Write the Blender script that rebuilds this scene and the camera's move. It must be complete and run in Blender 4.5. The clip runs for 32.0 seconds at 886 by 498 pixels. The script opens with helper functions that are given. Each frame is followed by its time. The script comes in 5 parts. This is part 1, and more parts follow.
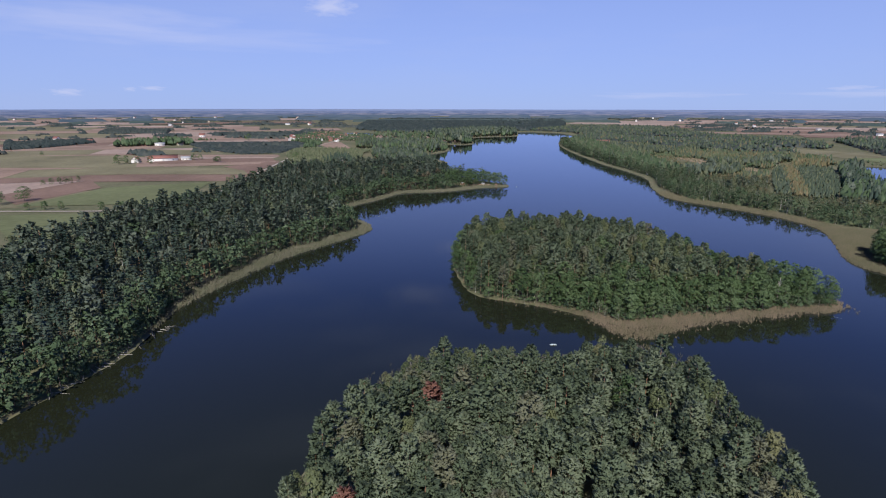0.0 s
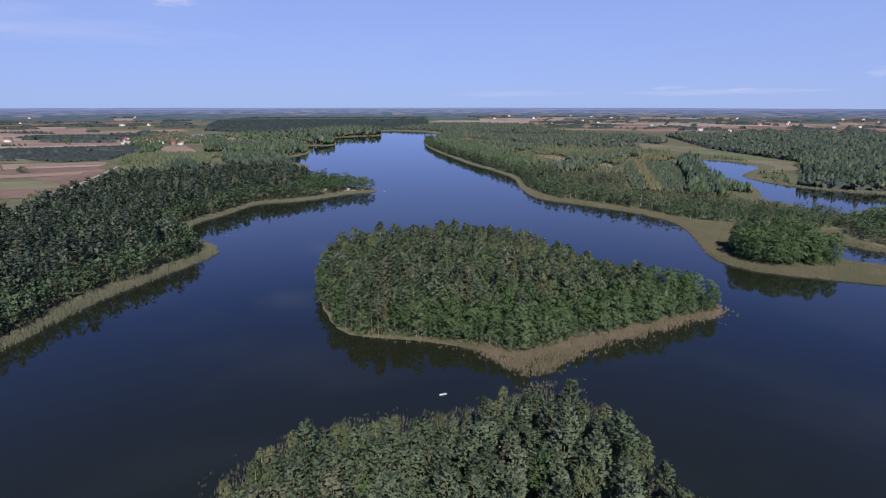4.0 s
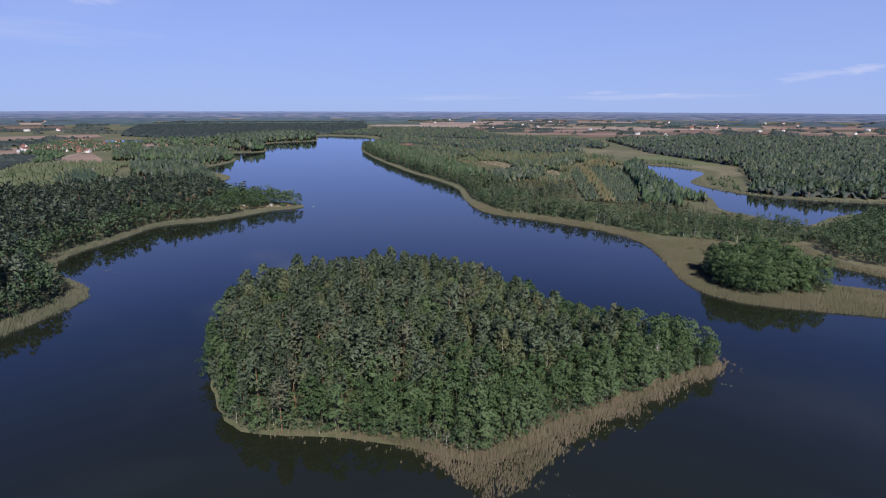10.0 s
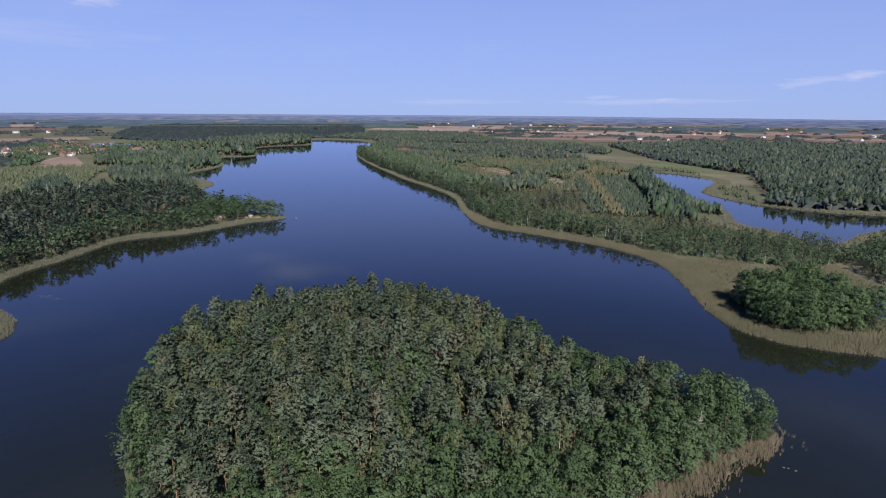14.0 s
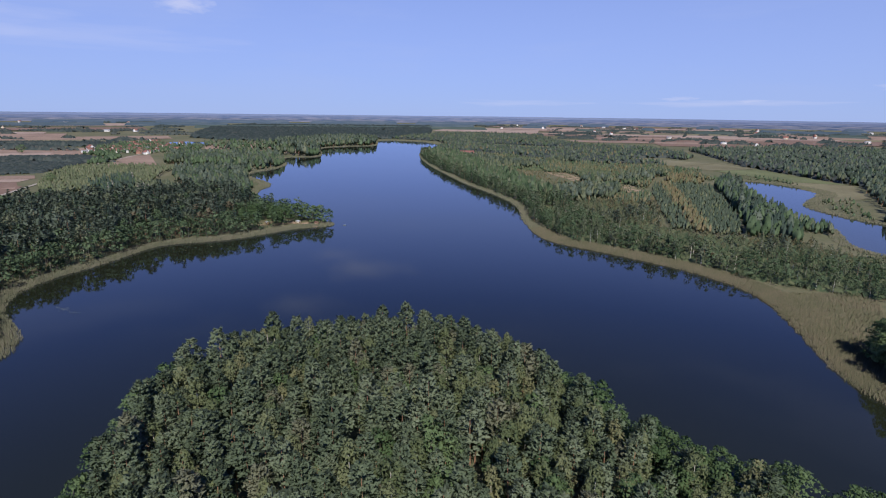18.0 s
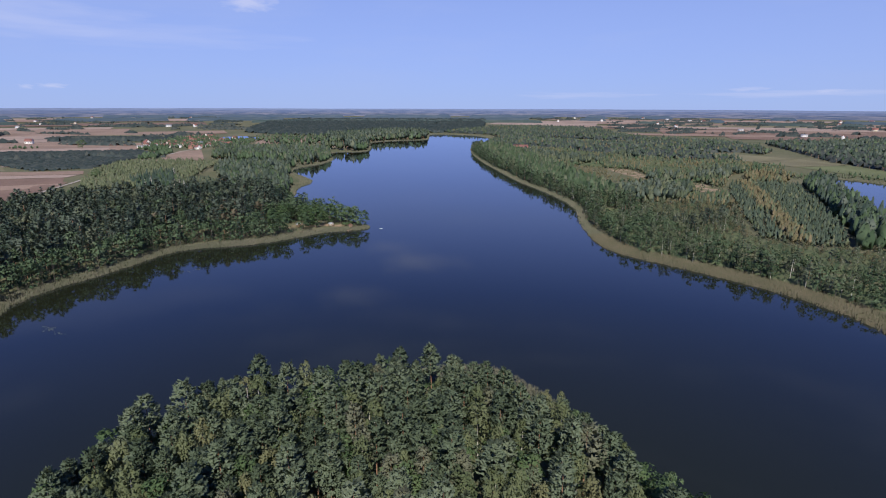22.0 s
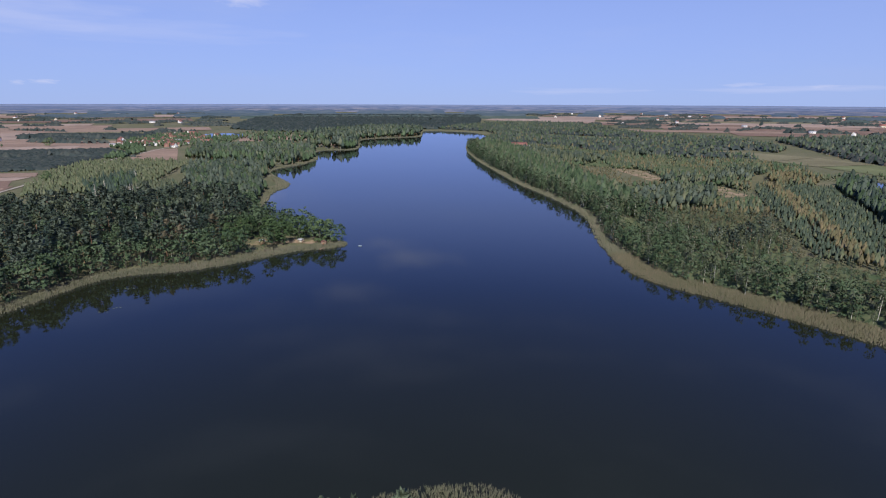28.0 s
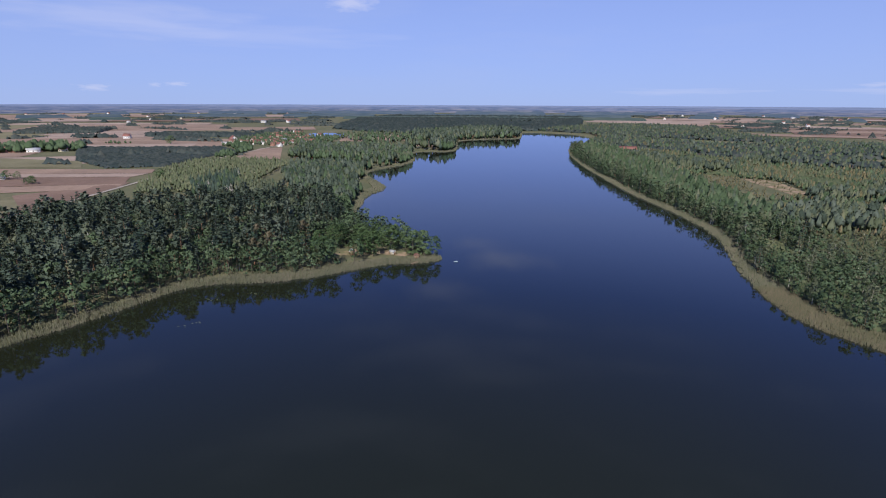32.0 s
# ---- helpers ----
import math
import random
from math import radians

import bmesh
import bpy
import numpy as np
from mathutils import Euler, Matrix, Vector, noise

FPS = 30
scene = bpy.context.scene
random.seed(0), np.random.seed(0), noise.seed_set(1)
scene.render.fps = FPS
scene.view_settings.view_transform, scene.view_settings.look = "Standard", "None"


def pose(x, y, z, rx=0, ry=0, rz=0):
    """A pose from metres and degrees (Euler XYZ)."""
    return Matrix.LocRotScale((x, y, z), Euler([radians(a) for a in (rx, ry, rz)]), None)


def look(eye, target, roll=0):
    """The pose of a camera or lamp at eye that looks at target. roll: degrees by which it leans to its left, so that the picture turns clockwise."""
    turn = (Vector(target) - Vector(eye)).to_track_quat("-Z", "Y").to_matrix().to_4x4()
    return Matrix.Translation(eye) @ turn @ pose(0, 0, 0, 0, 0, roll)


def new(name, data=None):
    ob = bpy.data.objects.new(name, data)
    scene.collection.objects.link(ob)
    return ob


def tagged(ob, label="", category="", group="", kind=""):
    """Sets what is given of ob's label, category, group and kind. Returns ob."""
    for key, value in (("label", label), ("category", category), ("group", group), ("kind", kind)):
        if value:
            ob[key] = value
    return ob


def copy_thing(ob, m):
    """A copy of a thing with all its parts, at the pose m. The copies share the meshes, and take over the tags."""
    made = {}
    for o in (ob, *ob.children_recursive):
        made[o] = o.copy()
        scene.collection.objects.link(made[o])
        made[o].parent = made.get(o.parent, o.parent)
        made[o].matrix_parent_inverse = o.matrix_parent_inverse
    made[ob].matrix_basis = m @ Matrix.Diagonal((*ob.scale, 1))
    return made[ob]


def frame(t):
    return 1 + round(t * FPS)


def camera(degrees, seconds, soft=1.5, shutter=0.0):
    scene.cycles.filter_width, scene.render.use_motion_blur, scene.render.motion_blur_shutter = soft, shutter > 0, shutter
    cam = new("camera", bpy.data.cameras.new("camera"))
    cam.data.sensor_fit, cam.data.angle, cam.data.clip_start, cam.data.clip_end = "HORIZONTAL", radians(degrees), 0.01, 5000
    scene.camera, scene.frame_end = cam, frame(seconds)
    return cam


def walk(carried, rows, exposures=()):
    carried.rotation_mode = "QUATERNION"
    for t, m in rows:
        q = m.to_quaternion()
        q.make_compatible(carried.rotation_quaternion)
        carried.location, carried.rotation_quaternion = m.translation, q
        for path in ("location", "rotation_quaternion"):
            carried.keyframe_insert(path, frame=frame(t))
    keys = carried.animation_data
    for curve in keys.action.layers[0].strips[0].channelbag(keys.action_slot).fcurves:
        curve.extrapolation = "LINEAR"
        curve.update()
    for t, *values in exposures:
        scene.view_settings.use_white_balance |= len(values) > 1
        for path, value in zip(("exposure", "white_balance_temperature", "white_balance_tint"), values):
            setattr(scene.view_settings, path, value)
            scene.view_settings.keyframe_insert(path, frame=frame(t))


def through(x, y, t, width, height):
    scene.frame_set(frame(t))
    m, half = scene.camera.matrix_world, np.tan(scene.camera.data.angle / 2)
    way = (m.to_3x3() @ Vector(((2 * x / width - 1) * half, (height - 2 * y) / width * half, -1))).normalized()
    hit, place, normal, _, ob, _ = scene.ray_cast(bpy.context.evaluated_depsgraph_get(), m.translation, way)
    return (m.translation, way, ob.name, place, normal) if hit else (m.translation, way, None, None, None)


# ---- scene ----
EXPOSURE = 0.18
cam = camera(78.3, 32.0, 1.1)
# seconds, eye, heading to the left of +y, pitch, lean
PATH = [
    (0, (9.39, -65.44, 89.76), 17.66, -14.75, 0.10),
    (0.5, (8.22, -60.30, 89.83), 15.32, -14.79, 0.06),
    (1, (7.07, -55.17, 89.94), 14.37, -14.81, 0.04),
    (1.5, (5.98, -50.07, 90.07), 12.38, -14.84, 0.02),
    (2, (4.89, -44.99, 90.20), 10.90, -14.88, 0.01),
    (2.5, (3.84, -39.85, 90.34), 9.78, -14.89, 0.00),
    (3, (2.90, -34.72, 90.55), 7.69, -14.90, 0.03),
    (3.5, (1.93, -29.72, 90.80), 5.86, -14.91, 0.05),
    (4, (1.17, -24.78, 91.08), 3.68, -14.92, 0.04),
    (4.5, (0.68, -19.84, 91.30), 2.91, -14.89, 0.04),
    (6.5, (0.00, 0.00, 91.71), -0.32, -14.81, 0.15),
    (7, (0.07, 5.01, 91.78), -0.52, -14.78, 0.16),
    (7.5, (0.23, 10.06, 91.79), -0.80, -14.75, 0.17),
    (8, (0.47, 15.13, 91.72), -1.35, -14.72, 0.18),
    (8.5, (0.88, 20.23, 91.61), -2.17, -14.67, 0.18),
    (9, (1.39, 25.27, 91.51), -2.56, -14.64, 0.17),
    (9.5, (2.07, 30.42, 91.48), -2.51, -14.58, 0.18),
    (10, (2.66, 35.72, 91.49), -2.43, -14.54, 0.17),
    (10.5, (3.33, 41.04, 91.50), -2.38, -14.50, 0.22),
    (11, (4.01, 46.33, 91.50), -2.42, -14.44, 0.24),
    (11.5, (4.77, 51.53, 91.47), -2.40, -14.40, 0.27),
    (12, (5.58, 56.79, 91.42), -2.42, -14.37, 0.31),
    (12.5, (6.28, 62.14, 91.42), -2.48, -14.32, 0.34),
    (13, (6.94, 67.60, 91.49), -2.62, -14.27, 0.38),
    (13.5, (7.71, 72.87, 91.59), -2.62, -14.22, 0.43),
    (15.5, (11.02, 93.19, 91.60), -2.35, -14.09, 0.61),
    (16, (11.78, 98.57, 91.60), -2.41, -14.10, 0.71),
    (16.5, (12.69, 104.06, 91.56), -0.80, -14.15, 0.78),
    (17, (13.76, 109.65, 91.49), 0.88, -14.17, 0.76),
    (17.5, (14.97, 115.19, 91.32), 2.71, -14.15, 0.76),
    (18, (16.15, 120.70, 91.11), 4.51, -14.11, 0.71),
    (18.5, (17.23, 126.38, 90.94), 6.48, -14.10, 0.69),
    (19, (18.02, 132.13, 90.75), 9.32, -14.15, 0.65),
    (19.5, (18.41, 138.08, 90.50), 10.86, -14.28, 0.57),
    (20, (18.40, 144.15, 90.21), 11.42, -14.38, 0.48),
    (20.5, (18.12, 150.31, 89.96), 10.96, -14.52, 0.38),
    (21, (17.80, 156.69, 89.73), 10.32, -14.63, 0.30),
    (21.5, (17.44, 163.07, 89.49), 10.16, -14.72, 0.24),
    (22, (17.07, 169.40, 89.22), 10.25, -14.80, 0.19),
    (22.5, (16.63, 175.66, 88.92), 10.29, -14.84, 0.15),
    (23, (16.09, 181.89, 88.62), 10.26, -14.88, 0.10),
    (23.5, (15.55, 188.11, 88.35), 10.23, -14.93, 0.11),
    (24, (14.99, 194.27, 88.11), 10.15, -14.92, 0.11),
    (24.5, (14.35, 200.27, 87.87), 9.89, -14.96, 0.13),
    (25, (13.57, 206.01, 87.66), 9.50, -14.99, 0.14),
    (25.5, (12.65, 211.39, 87.56), 9.17, -15.03, 0.13),
    (27.5, (8.90, 231.10, 87.70), 9.25, -15.22, 0.13),
    (28, (7.80, 235.68, 87.73), 9.74, -15.21, 0.18),
    (28.5, (6.61, 240.05, 87.73), 11.84, -15.17, 0.19),
    (29, (5.25, 244.37, 87.72), 12.76, -15.14, 0.26),
    (29.5, (3.66, 248.79, 87.72), 13.66, -15.13, 0.25),
    (30, (1.77, 253.26, 87.68), 14.26, -15.13, 0.24),
    (30.5, (-0.26, 257.73, 87.58), 14.71, -15.14, 0.27),
    (31, (-2.38, 262.09, 87.44), 16.13, -15.16, 0.25),
    (31.5, (-4.54, 266.51, 87.30), 17.99, -15.17, 0.22),
    (32, (-6.75, 271.15, 87.21), 19.65, -15.15, 0.24),
]
walk(cam, [(t, pose(*eye, 0, 0, yaw) @ pose(0, 0, 0, 90 + pitch) @ pose(0, 0, 0, 0, 0, lean)) for t, eye, yaw, pitch, lean in PATH],
     exposures=[(0.0, EXPOSURE), (32.0, EXPOSURE)])

# ---- world and sun ----
SUN_FROM = Vector((0.16, -0.74, 0.72)).normalized()
world = bpy.data.worlds.new("sky")
scene.world = world
world.use_nodes = True
wt = world.node_tree
for n in list(wt.nodes):
    wt.nodes.remove(n)
sky = wt.nodes.new("ShaderNodeTexSky")
sky.sky_type = "NISHITA"
sky.sun_disc = False
sky.sun_elevation = math.asin(SUN_FROM.z)
sky.sun_rotation = math.atan2(SUN_FROM.x, SUN_FROM.y)
sky.altitude, sky.air_density, sky.dust_density, sky.ozone_density = 2500.0, 0.8, 0.0, 5.0
bg = wt.nodes.new("ShaderNodeBackground")
bg.inputs["Strength"].default_value = 0.1
# thin drifting veils of cloud, and a lavender cast
tc = wt.nodes.new("ShaderNodeTexCoord")
mp = wt.nodes.new("ShaderNodeMapping")
mp.inputs["Scale"].default_value = (1.6, 1.6, 9.0)
cn = wt.nodes.new("ShaderNodeTexNoise")
cn.inputs["Scale"].default_value, cn.inputs["Detail"].default_value, cn.inputs["Roughness"].default_value = 1.7, 6.0, 0.6
wt.links.new(tc.outputs["Generated"], mp.inputs["Vector"])
wt.links.new(mp.outputs[0], cn.inputs["Vector"])
cr = wt.nodes.new("ShaderNodeValToRGB")
cr.color_ramp.elements[0].position, cr.color_ramp.elements[0].color = 0.5, (0, 0, 0, 1)
cr.color_ramp.elements[1].position, cr.color_ramp.elements[1].color = 0.8, (0.22, 0.22, 0.22, 1)
wt.links.new(cn.outputs["Fac"], cr.inputs[0])
cast = wt.nodes.new("ShaderNodeMix")
cast.data_type, cast.blend_type = "RGBA", "MULTIPLY"
cast.inputs[0].default_value = 1.0
cast.inputs[7].default_value = (0.43, 0.765, 1.47, 1)
veil = wt.nodes.new("ShaderNodeMix")
veil.data_type = "RGBA"
veil.inputs[7].default_value = (6.2, 6.6, 8.6, 1)
wo = wt.nodes.new("ShaderNodeOutputWorld")
wt.links.new(sky.outputs[0], cast.inputs[6])
wt.links.new(cr.outputs[0], veil.inputs[0])
wt.links.new(cast.outputs[2], veil.inputs[6])
# pale summer haze low over the land
sep = wt.nodes.new("ShaderNodeSeparateXYZ")
wt.links.new(tc.outputs["Generated"], sep.inputs[0])
hz = wt.nodes.new("ShaderNodeValToRGB")
hz.color_ramp.elements[0].position, hz.color_ramp.elements[0].color = 0.0, (0.93, 0.93, 0.93, 1)
hz.color_ramp.elements[1].position, hz.color_ramp.elements[1].color = 0.46, (0, 0, 0, 1)
mid = hz.color_ramp.elements.new(0.2)
mid.color = (0.66, 0.66, 0.66, 1)
mid = hz.color_ramp.elements.new(0.33)
mid.color = (0.1, 0.1, 0.1, 1)
wt.links.new(sep.outputs["Z"], hz.inputs[0])
haze = wt.nodes.new("ShaderNodeMix")
haze.data_type = "RGBA"
haze.inputs[7].default_value = (3.3, 4.12, 6.9, 1)
wt.links.new(hz.outputs[0], haze.inputs[0])
wt.links.new(veil.outputs[2], haze.inputs[6])
sky_now = haze.outputs[2]
# a few small white clouds: heading to the left of +y, height in degrees, breadth, depth, strength
for head, up, broad_by, deep_by, much in ((-38.8, 3.2, 0.028, 0.008, 0.5), (-36.2, 2.9, 0.05, 0.006, 0.35), (-34.2, 2.5, 0.03, 0.006, 0.3), (51.3, 1.1, 0.022, 0.006, 0.5), (46.6, 1.4, 0.01, 0.004, 0.4), (44.8, 1.5, 0.02, 0.004, 0.5),
                                          (28.5, 9.2, 0.05, 0.016, 0.6), (13.2, 16.2, 0.085, 0.018, 0.42), (16.0, 14.6, 0.06, 0.01, 0.3), (20.0, 19.6, 0.09, 0.02, 0.28), (48.0, 7.0, 0.2, 0.03, 0.3), (36.0, 6.0, 0.25, 0.02, 0.18), (-18.0, 1.5, 0.03, 0.004, 0.35), (-24.0, 1.3, 0.02, 0.003, 0.35), (-3.0, 1.0, 0.12, 0.006, 0.25), (-22.0, 1.1, 0.15, 0.006, 0.3)):
    h, u = radians(head), radians(up)
    at = (-math.sin(h) * math.cos(u), math.cos(h) * math.cos(u), math.sin(u))
    off = wt.nodes.new("ShaderNodeVectorMath")
    off.operation = "SUBTRACT"
    off.inputs[1].default_value = at
    wt.links.new(tc.outputs["Generated"], off.inputs[0])
    sc = wt.nodes.new("ShaderNodeVectorMath")
    sc.operation = "MULTIPLY"
    sc.inputs[1].default_value = (1 / broad_by, 1 / broad_by, 1 / deep_by)
    wt.links.new(off.outputs[0], sc.inputs[0])
    ln = wt.nodes.new("ShaderNodeVectorMath")
    ln.operation = "LENGTH"
    wt.links.new(sc.outputs[0], ln.inputs[0])
    pn = wt.nodes.new("ShaderNodeTexNoise")
    pn.inputs["Scale"].default_value, pn.inputs["Detail"].default_value = 1.6, 5.0
    wt.links.new(sc.outputs[0], pn.inputs["Vector"])
    df = wt.nodes.new("ShaderNodeMath")
    df.operation = "SUBTRACT"
    wt.links.new(pn.outputs["Fac"], df.inputs[0])
    half = wt.nodes.new("ShaderNodeMath")
    half.operation = "MULTIPLY"
    half.inputs[1].default_value = 0.42
    wt.links.new(ln.outputs["Value"], half.inputs[0])
    wt.links.new(half.outputs[0], df.inputs[1])
    am = wt.nodes.new("ShaderNodeMapRange")
    am.inputs["From Min"].default_value, am.inputs["From Max"].default_value = 0.08, 0.45
    am.inputs["To Min"].default_value, am.inputs["To Max"].default_value = 0.0, much
    wt.links.new(df.outputs[0], am.inputs["Value"])
    cl = wt.nodes.new("ShaderNodeMix")
    cl.data_type = "RGBA"
    cl.inputs[7].default_value = (5.6, 5.9, 8.0, 1)
    wt.links.new(am.outputs[0], cl.inputs[0])
    wt.links.new(sky_now, cl.inputs[6])
    sky_now = cl.outputs[2]
wt.links.new(sky_now, bg.inputs["Color"])
wt.links.new(bg.outputs[0], wo.inputs["Surface"])

sun = new("sun", bpy.data.lights.new("sun", "SUN"))
sun.data.energy, sun.data.angle, sun.data.color = 4.6, radians(0.53), (1.0, 0.95, 0.87)
sun.matrix_world = look(SUN_FROM * 50, (0, 0, 0))


# ---- materials ----
def material(name):
    m = bpy.data.materials.new(name)
    m.use_nodes = True
    nt = m.node_tree
    b = nt.nodes["Principled BSDF"]
    return m, nt, b


def ramp(nt, fac, stops):
    r = nt.nodes.new("ShaderNodeValToRGB")
    e = r.color_ramp.elements
    while len(e) < len(stops):
        e.new(0.5)
    for i, (p, c) in enumerate(stops):
        e[i].position, e[i].color = p, (*c, 1)
    nt.links.new(fac, r.inputs[0])
    return r.outputs[0]


def noise_tex(nt, scale, detail=4.0, rough=0.55, obj=True):
    n = nt.nodes.new("ShaderNodeTexNoise")
    n.inputs["Scale"].default_value, n.inputs["Detail"].default_value, n.inputs["Roughness"].default_value = scale, detail, rough
    if obj:
        g = nt.nodes.new("ShaderNodeNewGeometry")
        nt.links.new(g.outputs["Position"], n.inputs["Vector"])
    return n.outputs["Fac"]


def math_node(nt, op, a, b):
    m = nt.nodes.new("ShaderNodeMath")
    m.operation = op
    for k, v in enumerate((a, b)):
        if isinstance(v, (int, float)):
            m.inputs[k].default_value = v
        else:
            nt.links.new(v, m.inputs[k])
    return m.outputs[0]


def mix_rgb(nt, fac, a, b, blend="MIX"):
    m = nt.nodes.new("ShaderNodeMix")
    m.data_type, m.blend_type = "RGBA", blend
    for sock, v in ((m.inputs[0], fac), (m.inputs[6], a), (m.inputs[7], b)):
        if isinstance(v, (int, float)):
            sock.default_value = v
        elif isinstance(v, tuple):
            sock.default_value = (*v, 1)
        else:
            nt.links.new(v, sock)
    return m.outputs[2]


def plain(name, colour, rough=0.7, var=0.2, scale=0.5, metal=0.0, spec=0.3):
    """A surface with a grain at two scales round one base colour."""
    m, nt, b = material(name)
    dark = tuple(c * (1 - var) for c in colour)
    light = tuple(min(1, c * (1 + var)) for c in colour)
    f = math_node(nt, "ADD", math_node(nt, "MULTIPLY", noise_tex(nt, scale), 0.5), math_node(nt, "MULTIPLY", noise_tex(nt, scale * 9), 0.5))
    nt.links.new(ramp(nt, f, [(0.3, dark), (0.7, light)]), b.inputs["Base Color"])
    b.inputs["Roughness"].default_value, b.inputs["Metallic"].default_value = rough, metal
    b.inputs["Specular IOR Level"].default_value = spec
    return m


def foliage(name, dark, mid, light, through=0.25, odd=None):
    """Leaves: the shade varies from tree to tree, from leaf clump to leaf clump and over the stand."""
    m, nt, b = material(name)
    at = nt.nodes.new("ShaderNodeAttribute")
    at.attribute_name = "tint"
    oi = nt.nodes.new("ShaderNodeObjectInfo")
    ge = nt.nodes.new("ShaderNodeNewGeometry")
    tree = math_node(nt, "FRACT", math_node(nt, "ADD", at.outputs["Fac"], oi.outputs["Random"]), 0.0)
    leaf = ge.outputs["Random Per Island"]
    f = math_node(nt, "ADD", math_node(nt, "MULTIPLY", tree, 0.58), math_node(nt, "MULTIPLY", leaf, 0.32))
    f = math_node(nt, "ADD", f, math_node(nt, "MULTIPLY", noise_tex(nt, 0.02, 3.0), 0.3))
    stops = [(0.22, dark), (0.6, mid), (1.0, light)]
    col = ramp(nt, f, stops)
    if odd:
        sel = nt.nodes.new("ShaderNodeMath")
        sel.operation = "GREATER_THAN"
        nt.links.new(tree, sel.inputs[0])
        sel.inputs[1].default_value = 0.93
        col = mix_rgb(nt, math_node(nt, "MULTIPLY", sel.outputs[0], 0.5), col, odd)
    nt.links.new(col, b.inputs["Base Color"])
    b.inputs["Roughness"].default_value = 0.8
    b.inputs["Specular IOR Level"].default_value = 0.08
    tr = nt.nodes.new("ShaderNodeBsdfTranslucent")
    nt.links.new(col, tr.inputs["Color"])
    mx = nt.nodes.new("ShaderNodeMixShader")
    mx.inputs[0].default_value = through
    nt.links.new(b.outputs[0], mx.inputs[1])
    nt.links.new(tr.outputs[0], mx.inputs[2])
    nt.links.new(mx.outputs[0], nt.nodes["Material Output"].inputs["Surface"])
    return m


M_PINE = foliage("pine_needles", (0.059, 0.081, 0.052), (0.115, 0.149, 0.094), (0.185, 0.216, 0.145), 0.25, (0.157, 0.141, 0.097))
M_ALDER = foliage("alder_leaves", (0.054, 0.093, 0.042), (0.105, 0.158, 0.070), (0.157, 0.214, 0.106), 0.35)
M_BIRCH = foliage("birch_leaves", (0.096, 0.125, 0.062), (0.154, 0.180, 0.091), (0.207, 0.223, 0.125), 0.35, (0.213, 0.202, 0.102))
M_SPRUCE = foliage("spruce_needles", (0.034, 0.059, 0.038), (0.056, 0.085, 0.054), (0.084, 0.115, 0.072), 0.2)
M_YOUNG = foliage("young_birch_leaves", (0.129, 0.156, 0.087), (0.184, 0.213, 0.120), (0.244, 0.248, 0.151), 0.35)
M_GOLD = foliage("yellowing_birch_leaves", (0.146, 0.146, 0.076), (0.196, 0.188, 0.096), (0.252, 0.217, 0.121), 0.35)
M_YPINE = foliage("young_pine_needles", (0.086, 0.149, 0.097), (0.125, 0.192, 0.125), (0.162, 0.229, 0.151), 0.25)
# coarse far crowns: leaf self-shade and some blue haze put into base colours
F_PINE = foliage("far_pine_needles_shaded", (0.038, 0.053, 0.039), (0.073, 0.096, 0.070), (0.119, 0.141, 0.109), 0.1)
F_ALDER = foliage("far_alder_leaves_shaded", (0.038, 0.064, 0.034), (0.073, 0.108, 0.056), (0.108, 0.148, 0.085), 0.1)
F_BIRCH = foliage("far_birch_leaves_shaded", (0.067, 0.086, 0.051), (0.106, 0.124, 0.074), (0.143, 0.154, 0.102), 0.1)
F_SPRUCE = foliage("far_spruce_needles_shaded", (0.032, 0.055, 0.042), (0.053, 0.077, 0.060), (0.081, 0.107, 0.079), 0.1)
F_YOUNG = foliage("far_young_birch_leaves_shaded", (0.087, 0.107, 0.059), (0.124, 0.145, 0.082), (0.165, 0.169, 0.104), 0.1)
F_GOLD = foliage("far_yellowing_birch_leaves_shaded", (0.111, 0.104, 0.058), (0.149, 0.134, 0.072), (0.192, 0.155, 0.091), 0.1)
F_YPINE = foliage("far_young_pine_needles_shaded", (0.053, 0.078, 0.055), (0.076, 0.101, 0.071), (0.098, 0.120, 0.086), 0.1)
# canopy sheets: colour darkened for shade between crowns, blued for haze
M_CANOPY = foliage("mixed_forest_crowns_shaded", (0.028, 0.042, 0.041), (0.049, 0.063, 0.061), (0.085, 0.091, 0.078), 0.1)
M_UNDERWOOD = foliage("underwood_leaves", (0.045, 0.068, 0.038), (0.075, 0.105, 0.055), (0.130, 0.143, 0.076), 0.15)
M_BARK = plain("pine_bark", (0.30, 0.17, 0.11), 0.9, 0.35, 0.8)
M_GREYBARK = plain("grey_bark", (0.12, 0.10, 0.08), 0.9, 0.35, 0.8)
M_BIRCHBARK = plain("birch_bark", (0.55, 0.52, 0.46), 0.8, 0.35, 1.2)
M_DEADWOOD = plain("bleached_dead_wood", (0.40, 0.36, 0.32), 0.9, 0.25, 1.0)
M_RUST = foliage("rust_needles", (0.15, 0.075, 0.055), (0.215, 0.11, 0.085), (0.27, 0.15, 0.12), 0.15)

M_BROWNING = foliage("browning_needles", (0.09, 0.08, 0.052), (0.125, 0.108, 0.072), (0.16, 0.137, 0.095), 0.15)


